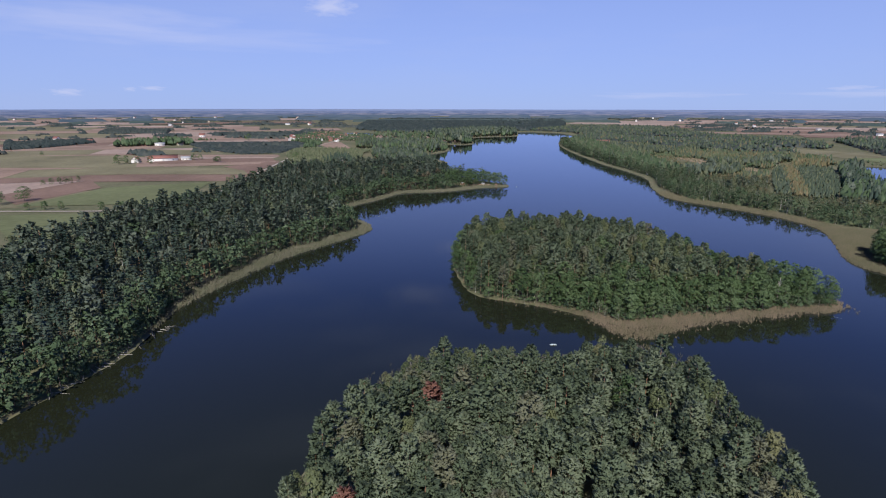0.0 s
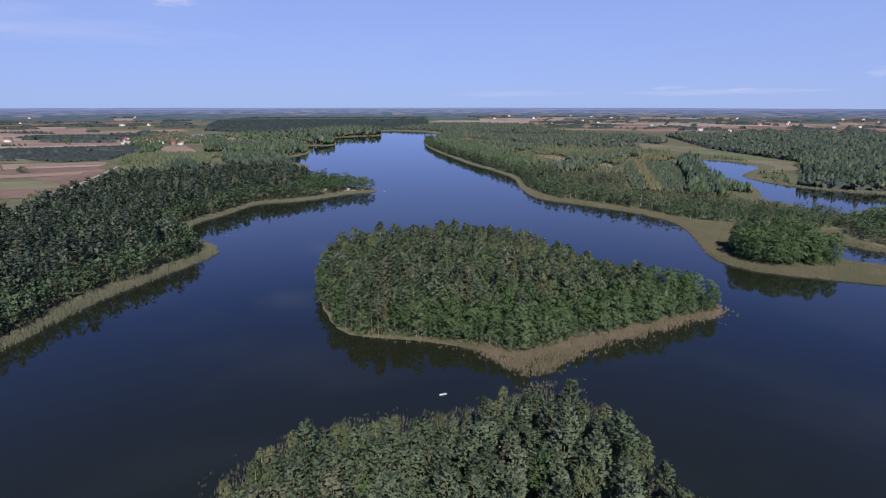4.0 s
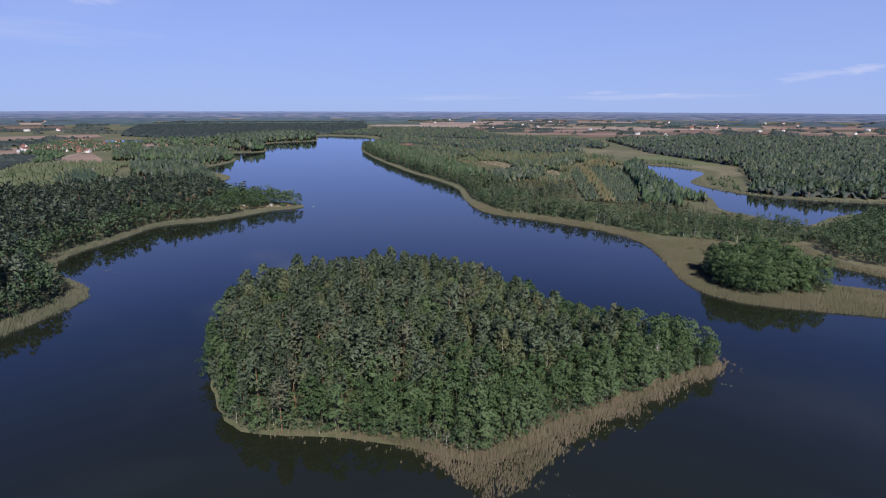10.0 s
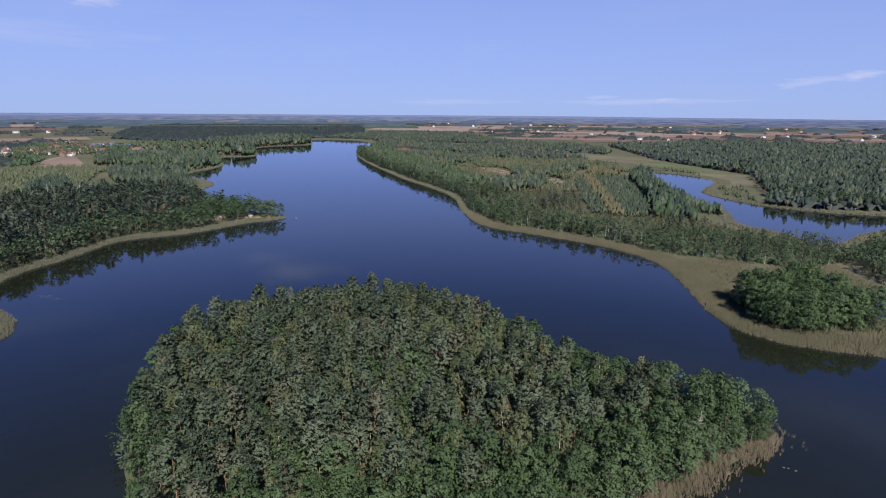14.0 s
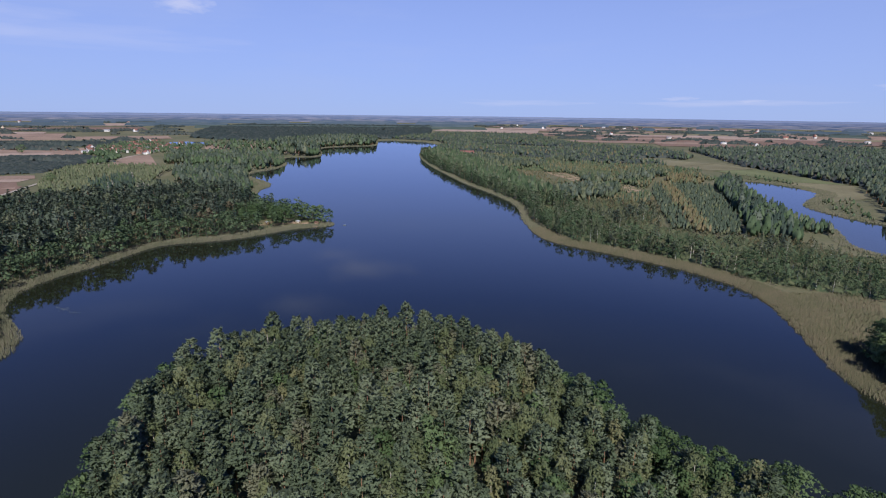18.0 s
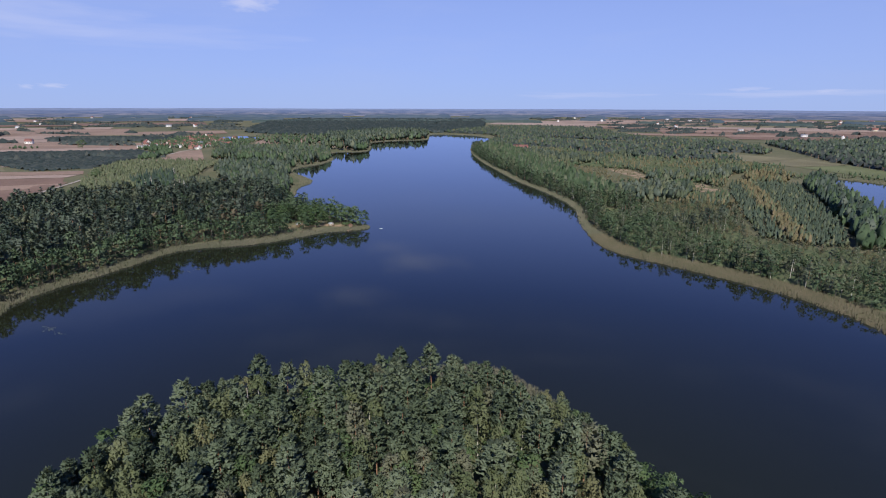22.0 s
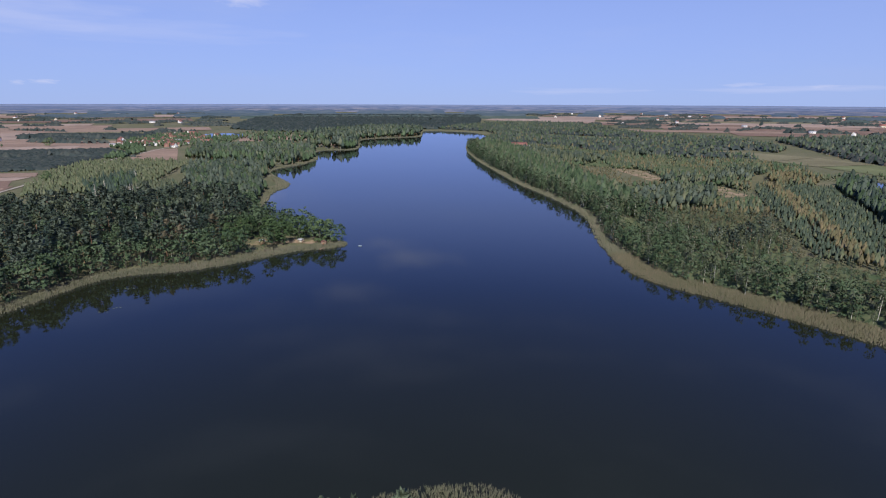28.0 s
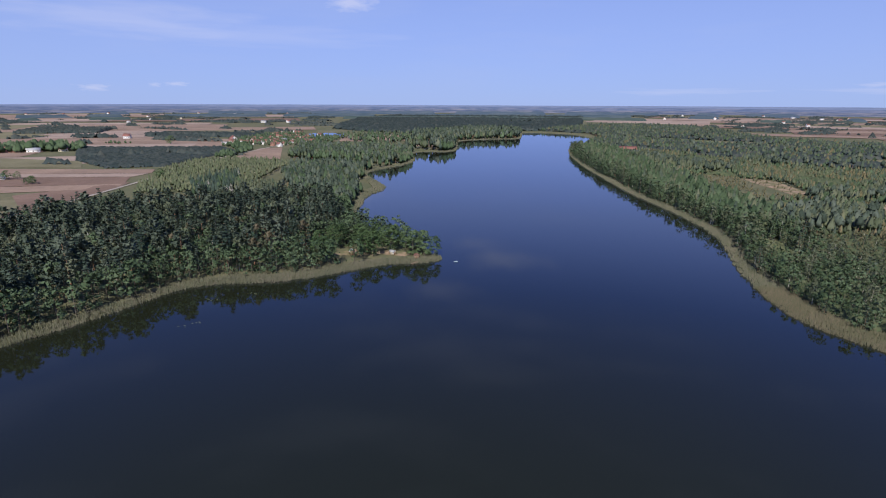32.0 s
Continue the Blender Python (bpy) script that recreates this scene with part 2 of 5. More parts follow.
def reed_material(name, low, high, gold):
    m, nt, b = material(name)
    ge = nt.nodes.new("ShaderNodeNewGeometry")
    f = math_node(nt, "ADD", math_node(nt, "MULTIPLY", ge.outputs["Random Per Island"], 0.45), math_node(nt, "MULTIPLY", noise_tex(nt, 0.05, 4.0), 0.7))
    nt.links.new(ramp(nt, f, [(0.25, low), (0.55, high), (0.85, gold)]), b.inputs["Base Color"])
    b.inputs["Roughness"].default_value = 0.8
    b.inputs["Specular IOR Level"].default_value = 0.1
    tr = nt.nodes.new("ShaderNodeBsdfTranslucent")
    nt.links.new(b.inputs["Base Color"].links[0].from_socket, tr.inputs["Color"])
    mx = nt.nodes.new("ShaderNodeMixShader")
    mx.inputs[0].default_value = 0.15
    nt.links.new(b.outputs[0], mx.inputs[1])
    nt.links.new(tr.outputs[0], mx.inputs[2])
    nt.links.new(mx.outputs[0], nt.nodes["Material Output"].inputs["Surface"])
    return m


M_REED = reed_material("green_reed", (0.083, 0.095, 0.057), (0.122, 0.125, 0.084), (0.162, 0.144, 0.109))
M_REEDMIX = reed_material("ripening_reed", (0.085, 0.095, 0.052), (0.122, 0.115, 0.073), (0.165, 0.138, 0.097))
M_REEDDRY = reed_material("dry_reed", (0.085, 0.088, 0.048), (0.142, 0.118, 0.08), (0.21, 0.165, 0.118))

# water: dark and clear, with a faint ripple
M_WATER, nt, b = material("lake_water")
nt.links.new(ramp(nt, noise_tex(nt, 0.004, 3.0), [(0.3, (0.013, 0.0155, 0.0085)), (0.7, (0.015, 0.0175, 0.0095))]), b.inputs["Base Color"])
b.inputs["Roughness"].default_value, b.inputs["Specular IOR Level"].default_value = 1.0, 0.0
bump = nt.nodes.new("ShaderNodeBump")
bump.inputs["Strength"].default_value, bump.inputs["Distance"].default_value = 0.05, 0.2
nt.links.new(noise_tex(nt, 0.6, 3.0), bump.inputs["Height"])
gloss = nt.nodes.new("ShaderNodeBsdfGlossy")
gloss.inputs["Color"].default_value, gloss.inputs["Roughness"].default_value = (0.76, 0.83, 1.0, 1), 0.03
fres = nt.nodes.new("ShaderNodeFresnel")
fres.inputs["IOR"].default_value = 1.41
for node in (gloss, fres):
    nt.links.new(bump.outputs[0], node.inputs["Normal"])
both = nt.nodes.new("ShaderNodeMixShader")
nt.links.new(fres.outputs[0], both.inputs[0])
nt.links.new(b.outputs[0], both.inputs[1])
nt.links.new(gloss.outputs[0], both.inputs[2])
nt.links.new(both.outputs[0], nt.nodes["Material Output"].inputs["Surface"])

# open ground: grass and litter in patches
M_GROUND, nt, b = material("rough_grass")
f1 = noise_tex(nt, 0.012, 5.0)
f2 = noise_tex(nt, 0.25, 4.0)
c1 = ramp(nt, f1, [(0.3, (0.085, 0.10, 0.055)), (0.5, (0.135, 0.13, 0.08)), (0.72, (0.19, 0.165, 0.11))])
c2 = ramp(nt, f2, [(0.3, (0.06, 0.08, 0.035)), (0.7, (0.17, 0.155, 0.09))])
nt.links.new(mix_rgb(nt, 0.45, c1, c2), b.inputs["Base Color"])
b.inputs["Roughness"].default_value = 0.95
b.inputs["Specular IOR Level"].default_value = 0.1


def field_material(name, colour, furrow=0.12, angle=0.4):
    """Worked land: drilled rows and broad uneven patches."""
    m, nt, b = material(name)
    f = math_node(nt, "ADD", math_node(nt, "MULTIPLY", noise_tex(nt, 0.012, 4.0), 0.65), math_node(nt, "MULTIPLY", noise_tex(nt, 0.2, 4.0), 0.35))
    col = ramp(nt, f, [(0.3, tuple(c * 0.66 for c in colour)), (0.7, tuple(c * 1.3 for c in colour))])
    w = nt.nodes.new("ShaderNodeTexWave")
    w.inputs["Scale"].default_value, w.inputs["Distortion"].default_value = 0.09, 1.0
    mp = nt.nodes.new("ShaderNodeMapping")
    mp.inputs["Rotation"].default_value = (0, 0, angle)
    g = nt.nodes.new("ShaderNodeNewGeometry")
    nt.links.new(g.outputs["Position"], mp.inputs["Vector"])
    nt.links.new(mp.outputs[0], w.inputs["Vector"])
    col = mix_rgb(nt, math_node(nt, "MULTIPLY", w.outputs["Fac"], furrow), col, tuple(c * 0.5 for c in colour))
    nt.links.new(col, b.inputs["Base Color"])
    b.inputs["Roughness"].default_value, b.inputs["Specular IOR Level"].default_value = 0.95, 0.1
    return m


M_FIELDS = {
    "stubble": field_material("stubble_field", (0.27, 0.193, 0.148)),
    "straw": field_material("pale_straw_field", (0.335, 0.255, 0.21)),
    "ploughed": field_material("ploughed_soil", (0.20, 0.135, 0.105), 0.25),
    "meadow": field_material("green_meadow", (0.135, 0.15, 0.075), 0.08),
    "pasture": field_material("olive_pasture", (0.18, 0.165, 0.10), 0.08),
}
M_GRAVEL = plain("gravel_road", (0.34, 0.30, 0.25), 0.95, 0.15, 0.3)
M_SAND, nt, b = material("bare_sand")
nt.links.new(mix_rgb(nt, ramp(nt, noise_tex(nt, 0.13, 5.0, 0.65), [(0.4, (0, 0, 0)), (0.58, (1, 1, 1))]), (0.33, 0.235, 0.165), (0.15, 0.14, 0.075)), b.inputs["Base Color"])
b.inputs["Roughness"].default_value, b.inputs["Specular IOR Level"].default_value = 0.95, 0.1

# ---- the plan: outlines in metres, with the reed belt's width at each corner ----
LEFT_NEAR = [(-120, -420, 3), (-140, -100, 1), (-150, 0, 0.5), (-156, 29, 0.5), (-156, 52, 0.5), (-158, 78, 0.5), (-172, 108, 2), (-178, 133, 6),
             (-178, 160, 8), (-179, 190, 9), (-177, 215, 9), (-170, 245, 9), (-164, 270, 9), (-160, 292, 12), (-169, 313, 13), (-192, 329, 10),
             (-205, 341, 8), (-218, 362, 8), (-219, 388, 8), (-213, 410, 7), (-209, 440, 6), (-207, 463, 6), (-193, 474, 9), (-167, 486, 10),
             (-150, 508, 9), (-134, 532, 7), (-112, 542, 8), (-107, 555, 9)]
LEFT_FAR = [(-118, 564, 6), (-150, 582, 4), (-188, 607, 6), (-213, 640, 12), (-232, 690, 14), (-250, 735, 16), (-249, 780, 20), (-280, 820, 14),
            (-305, 847, 10), (-335, 893, 10), (-324, 950, 12), (-320, 1005, 12), (-335, 1062, 10), (-368, 1120, 8), (-388, 1192, 8), (-322, 1203, 14),
            (-341, 1292, 12), (-410, 1480, 8), (-358, 1556, 14), (-285, 1600, 14), (-305, 1720, 10), (-345, 1900, 10), (-250, 1880, 12), (-172, 1838, 12)]
RIGHT = [(-110, 1655, 14), (-118, 1485, 8), (-140, 1380, 6), (-122, 1240, 6), (-92, 1108, 8), (-71, 1029, 10), (-42, 935, 10), (-12, 835, 10),
         (17, 765, 10), (40, 702, 10), (49, 655, 11), (48, 605, 11), (53, 545, 12), (63, 514, 13), (80, 498, 13), (110, 474, 14),
         (139, 446, 13), (161, 405, 14), (153, 352, 15), (145, 312, 13), (147, 292, 12), (160, 276, 13), (186, 267, 16), (218, 256, 26), (300, 228, 20), (430, 120, 10), (520, -420, 5)]
ISLAND = [(-80, 231, 0.5), (-70, 208, 0.5), (-56, 181, 0.5), (-44, 175, 1.5), (-25, 173, 2.2), (-8, 169, 3.2), (3, 162, 6), (12, 153, 12), (18, 146, 19),
          (26, 148, 19), (38, 159, 13), (52, 173, 9), (73, 184, 8), (95, 199, 6), (112, 208, 5), (118, 216, 5), (112, 227, 3), (95, 236, 3),
          (76, 246, 4), (64, 258, 4), (56, 274, 4), (46, 292, 6), (33, 314, 9), (18, 333, 17), (6, 344, 24), (-8, 345, 24), (-26, 337, 14),
          (-46, 320, 7), (-67, 303, 3), (-81, 284, 1), (-84, 258, 0.5)]
HEADLAND = [(-90, -420, 4), (-70, -60, 4), (-62, 0, 5), (-61, 40, 5), (-65, 70, 7), (-62, 95, 9), (-52, 110, 12), (-36, 118, 13), (-18, 122, 13),
            (2, 127, 13), (16, 138, 22), (22, 143, 28), (30, 143, 28), (38, 137, 22), (44, 124, 14), (47, 105, 6), (48, 85, 4), (56, 65, 4),
            (63, 40, 4), (76, 0, 4), (92, -60, 4), (110, -420, 4)]
CHANNEL = [(240, 349, 4), (226, 328, 3), (217, 310, 3), (225, 300, 5), (238, 294, 8), (252, 286, 8), (330, 250, 8), (350, 275, 8), (266, 309, 8), (256, 327, 8), (248, 342, 8)]
POND = [(350, 880, 6), (372, 940, 10), (400, 925, 8), (420, 880, 14), (428, 820, 16), (360, 740, 14), (344, 705, 12), (348, 650, 8), (362, 612, 6), (393, 580, 6),
        (430, 563, 6), (520, 540, 6), (640, 520, 6), (640, 470, 6), (520, 490, 6), (427, 498, 6), (372, 496, 6), (318, 452, 12), (297, 447, 12), (298, 490, 8),
        (278, 519, 6), (300, 570, 7), (312, 600, 7), (290, 635, 6), (303, 700, 6), (330, 800, 5)]
VILLAGE_POND = [(-790, 1470, 8), (-740, 1480, 8), (-735, 1560, 8), (-800, 1640, 8), (-880, 1660, 8), (-860, 1560, 8)]
FAR_POND = [(-640, 2600, 10), (-420, 2580, 10), (-400, 2740, 10), (-620, 2760, 10)]


def smooth_ring(points, rounds=2):
    """Cuts the corners of an outline."""
    p = np.array(points, float)
    for _ in range(rounds):
        q = np.roll(p, -1, 0)
        p = np.stack([0.75 * p + 0.25 * q, 0.25 * p + 0.75 * q], 1).reshape(-1, 3)
    return p


def ring_distance(ring, x, y):
    """Distance to an outline, positive inside, and the reed width at the nearest place."""
    x, y = np.asarray(x, float).ravel(), np.asarray(y, float).ravel()
    best, wid, inside = np.full(x.shape, 1e9), np.zeros(x.shape), np.zeros(x.shape, bool)
    for (ax, ay, aw), (bx, by, bw) in zip(ring, np.roll(ring, -1, 0)):
        dx, dy = bx - ax, by - ay
        t = np.clip(((x - ax) * dx + (y - ay) * dy) / (dx * dx + dy * dy + 1e-9), 0, 1)
        d = np.hypot(x - ax - t * dx, y - ay - t * dy)
        near = d < best
        best[near], wid[near] = d[near], (aw + t * (bw - aw))[near]
        if abs(dy) > 1e-9:
            inside ^= ((ay > y) != (by > y)) & (x < ax + (y - ay) / dy * dx)
    return np.where(inside, best, -best), wid


NARROW = [[(px, py, pw * (0.35 if py > 1000 else 0.55) if py > 560 else pw) for px, py, pw in r] for r in (LEFT_FAR, RIGHT)]
WATERS = [smooth_ring(r) for r in (LEFT_NEAR + NARROW[0] + NARROW[1], CHANNEL, POND, VILLAGE_POND, FAR_POND)]
LANDS = [smooth_ring(r) for r in (ISLAND, HEADLAND)]


def land(x, y):
    """Distance from the waterline, positive on land, and the reed belt's width."""
    d, w = np.full(np.size(x), 1e9), np.zeros(np.size(x))
    for ring in WATERS:
        e, v = ring_distance(ring, x, y)
        take = -e < d
        d, w = np.where(take, -e, d), np.where(take, v, w)
    for ring in LANDS:
        e, v = ring_distance(ring, x, y)
        take = e > d
        d, w = np.where(take, e, d), np.where(take, v, w)
    return d, w


def swell(x, y):
    """Gentle rise and fall of the open country."""
    return np.sin(x / 310 + 1.3) * np.cos(y / 270 + 0.4) + 0.6 * np.sin(x / 140 - y / 190)


def height(x, y, dw=None):
    x, y = np.asarray(x, float).ravel(), np.asarray(y, float).ravel()
    d, w = dw if dw is not None else land(x, y)
    shallow = np.where((x > -95) & (x < 125) & (y > 60) & (y < 355), 0.8, 0.3)
    up = np.clip(d - shallow * w, -25, 3) * 0.06
    back = np.clip(d - w, 0, 60)
    z = up + np.where(d > 0, back * 0.03, 0) + np.where(d > 60, np.clip((d - 60) / 200, 0, 1) * (0.8 + 0.7 * swell(x, y)), 0)
    r = np.hypot(x, y - 150)
    s = np.clip((r - 1900) / 2400, 0, 1)
    return z + 14 * s * s * (3 - 2 * s)


def steps(*spans):
    out = []
    for a, b, s in spans:
        out += list(np.arange(a, b, s))
    return np.array(out + [spans[-1][1]])


def mesh_from(name, verts, quads, mats, index=None, tint=None, smooth=False, normals=None):
    me = bpy.data.meshes.new(name)
    v, q = np.asarray(verts, np.float32), np.asarray(quads, np.int32)
    me.vertices.add(len(v))
    me.vertices.foreach_set("co", v.ravel())
    me.loops.add(q.size)
    me.loops.foreach_set("vertex_index", q.ravel())
    me.polygons.add(len(q))
    me.polygons.foreach_set("loop_start", np.arange(0, q.size, q.shape[1], dtype=np.int32))
    if smooth:
        me.polygons.foreach_set("use_smooth", np.ones(len(q), bool))
    for m in mats:
        me.materials.append(m)
    if index is not None:
        me.polygons.foreach_set("material_index", np.asarray(index, np.int32))
    if tint is not None:
        at = me.attributes.new("tint", "FLOAT", "POINT")
        at.data.foreach_set("value", np.asarray(tint, np.float32))
    if normals is not None:
        at = me.attributes.new("custom_normal", "FLOAT_VECTOR", "POINT")
        at.data.foreach_set("vector", np.asarray(normals, np.float32).ravel())
        me.polygons.foreach_set("use_smooth", np.ones(len(q), bool))
    me.update(calc_edges=True)
    return me


def grid_mesh(name, xs, ys, mat, lift=0.0):
    gx, gy = np.meshgrid(xs, ys)
    z = height(gx, gy) + lift
    n, m = len(xs), len(ys)
    i = (np.arange(m - 1)[:, None] * n + np.arange(n - 1)).ravel()
    return mesh_from(name, np.stack([gx.ravel(), gy.ravel(), z], 1), np.stack([i, i + 1, i + n + 1, i + n], 1), [mat], smooth=True)


xs = steps((-4900, -2000, 180), (-2000, -720, 40), (-720, -270, 16), (-270, 440, 6), (440, 700, 15), (700, 2000, 50), (2000, 4900, 180))
ys = steps((-1200, -60, 60), (-60, 600, 6.5), (600, 1300, 12), (1300, 2000, 25), (2000, 4900, 100))
tagged(new("ground", grid_mesh("ground", xs, ys, M_GROUND)), "rough grassland and soil between lakes, woods and fields", "ground", kind="structure")

gx, gy = steps((-2200, 1600, 400)), steps((-1200, 3000, 400))
n = len(gx)
i = (np.arange(len(gy) - 1)[:, None] * n + np.arange(n - 1)).ravel()
mx, my = np.meshgrid(gx, gy)
tagged(new("water", mesh_from("water", np.stack([mx.ravel(), my.ravel(), 0 * mx.ravel()], 1), np.stack([i, i + 1, i + n + 1, i + n], 1), [M_WATER])),
       "calm dark blue lake water reflecting sky and trees", "lake", kind="structure")


# ---- trees ----
def unit(v):
    return v / (np.linalg.norm(v, axis=-1, keepdims=True) + 1e-9)


def sprays(c, normal, axis, long, wide, rng, face=0.25):
    """One pointed leafy spray at each centre: it grows along its axis and lies across its normal, by which it is mostly shaded."""
    n, a = unit(normal), unit(axis)
    side = unit(np.cross(a, n + rng.normal(size=n.shape) * 0.45))
    l, w = np.asarray(long).reshape(-1, 1), np.asarray(wide).reshape(-1, 1)
    k = rng.uniform(0.7, 1.3, (3, len(c), 1))
    v = np.stack([c - side * w * k[0] - a * l * 0.3, c + side * w * k[1] - a * l * 0.2, c + a * l * 0.8 * k[2]], 1)
    f = unit(np.cross(v[:, 1] - v[:, 0], v[:, 2] - v[:, 0]))
    flip = (f * n).sum(1) < 0
    v[flip] = v[flip][:, [0, 2, 1]]
    f[flip] *= -1
    m = unit(n * (1 - face) + f * face)
    v = v.reshape(-1, 3)
    return v, np.arange(len(v)).reshape(-1, 3), np.repeat(m, 3, 0)


def halves(q):
    return np.concatenate([q[:, [0, 1, 2]], q[:, [0, 2, 3]]])


def stem(h, r, lean=(0, 0), sides=5, top=0.25):
    a = np.linspace(0, 2 * math.pi, sides, endpoint=False)
    lo = np.stack([np.cos(a) * r, np.sin(a) * r, -0.3 + 0 * a], 1)
    hi = np.stack([np.cos(a) * r * top + lean[0], np.sin(a) * r * top + lean[1], h + 0 * a], 1)
    i = np.arange(sides)
    return np.concatenate([lo, hi]), halves(np.stack([i, (i + 1) % sides, (i + 1) % sides + sides, i + sides], 1))


def limb(p, q, r):
    """A tapered three-sided branch from p to q."""
    p, q = np.array(p, float), np.array(q, float)
    d = q - p
    a = np.cross(d, (0.31, 0.2, 0.9))
    a /= np.linalg.norm(a)
    b = np.cross(d, a)
    b /= np.linalg.norm(b)
    w = [math.cos(t) * a + math.sin(t) * b for t in (0, 2.1, 4.2)]
    v = [p + x * r for x in w] + [q + x * r * 0.35 for x in w]
    return np.array(v), halves(np.array([[0, 1, 4, 3], [1, 2, 5, 4], [2, 0, 3, 5]]))


def join(parts):
    vs, qs, n = [], [], 0
    for v, q in parts:
        vs.append(v)
        qs.append(q + n)
        n += len(v)
    return np.concatenate(vs), np.concatenate(qs)


def lumpy(profile, z0, h, fine, rng, long):
    """A far crown: one closed uneven body, rough with a few sprays."""
    rings, sides, extra = {0: (3, 6, 10), -1: (3, 5, 2)}[fine]
    v = [(0, 0, z0)]
    for k in range(rings):
        u = 0.1 + 0.78 * k / (rings - 1)
        for j in range(sides):
            a = 2 * math.pi * (j + 0.5 * k + rng.uniform(-0.25, 0.25)) / sides
            r = profile(u) * rng.uniform(0.68, 1.2)
            v.append((math.cos(a) * r, math.sin(a) * r, z0 + (u + rng.uniform(-0.08, 0.08)) * (h - z0)))
    v = np.array(v + [(rng.normal() * 0.2, rng.normal() * 0.2, h)])
    q = []
    for j in range(sides):
        i = (j + 1) % sides
        q.append((0, 1 + i, 1 + j))
        q.append((len(v) - 1, 1 + (rings - 1) * sides + j, 1 + (rings - 1) * sides + i))
        for k in range(rings - 1):
            a, b = 1 + k * sides, 1 + (k + 1) * sides
            q += [(a + j, a + i, b + j), (a + i, b + i, b + j)]
    q = np.array(q)
    mid = np.array([0, 0, z0 + 0.35 * (h - z0)])
    n = unit(unit(v - mid) + rng.normal(size=v.shape) * 0.3)
    u, a = rng.uniform(0.1, 0.95, extra), rng.uniform(0, 6.28, extra)
    r = np.array([profile(x) for x in u])
    c = np.stack([np.cos(a) * r, np.sin(a) * r, z0 + u * (h - z0)], 1)
    o = unit(c - mid)
    sv, sq, sn = sprays(c, o + (0, 0, 0.5), o + rng.normal(size=c.shape) * 0.6, np.full(extra, long * 0.8), np.full(extra, long * 0.4), rng)
    return np.concatenate([v, sv]), np.concatenate([q, sq + len(v)]), np.concatenate([n, sn])


def pine(rng, fine, top=False, h=19.0):
    """A Scots pine: bare lower trunk, and a domed crown of separate spreading boughs with gaps between."""
    base, R = h * (rng.uniform(0.5, 0.58) if top else rng.uniform(0.38, 0.5)), rng.uniform(2.6, 3.6)
    long = {3: 0.66, 2: 0.72, 1: 1.38, 0: 2.1, -1: 3.4}[fine]
    if fine < 1:
        return stem(h * 0.8, 0.22, (0, 0), 3), lumpy(lambda u: R * (1 - u ** 1.7) ** 0.7, base, h, fine, rng, long)
    boughs, tufts = {3: (32, 38), 2: (30, 35), 1: (14, 10)}[fine]
    wide = {3: 0.26, 2: 0.3, 1: 0.64}[fine]
    cs, ns, ax = [], [], []
    off = rng.normal(size=2) * 0.4
    skew = rng.uniform(0, 6.28)
    for k in range(boughs):
        u = ((k + rng.uniform(0.1, 0.9)) / boughs) ** 0.85 * 0.96
        a = 2.4 * k + rng.normal(0, 0.4)
        reach = R * (1 - u ** 1.9) ** 0.74 * (0.7 + 0.3 * min(1, u * 3)) * rng.uniform(0.55, 1.1) * (1 + 0.18 * math.cos(a - skew)) + 0.3
        lift = 0.12 + 0.45 * u * u
        out = np.array([math.cos(a), math.sin(a), lift])
        across = np.array([-math.sin(a), math.cos(a), 0.0])
        t = rng.uniform(0.32, 1.0, (tufts, 1)) ** 0.75
        broad_by = (0.3 + 0.3 * np.sin(t * 2.6)) * min(1.6, 0.5 + 0.35 * reach)
        q = rng.normal(size=(tufts, 1)).clip(-1.8, 1.8) * broad_by
        foot = np.array([off[0] * u, off[1] * u, base + u * (h - base) * 0.94])
        cs.append(foot + out * t * reach + across * q + rng.normal(size=(tufts, 3)) * (0.1, 0.1, 0.12) + np.array([0, 0, 0.3]) * (1 - (q / broad_by) ** 2))
        ns.append(np.tile(np.array([math.cos(a) * 0.5, math.sin(a) * 0.5, 0.62]), (tufts, 1)) + across * q * 0.7 + rng.normal(size=(tufts, 3)) * 0.22)
        ax.append(out * 0.75 + across * np.sign(q) * rng.uniform(0, 0.9, (tufts, 1)) + (0, 0, 0.3) + rng.normal(size=(tufts, 3)) * 0.3)
    c, nrm, axis = np.concatenate(cs), np.concatenate(ns), np.concatenate(ax)
    k = rng.uniform(0.7, 1.35, len(c))
    return stem(h * 0.93, 0.19 if fine > 1 else 0.22, off, 5 if fine > 1 else 3), sprays(c, nrm, axis, k * long, k * wide, rng)


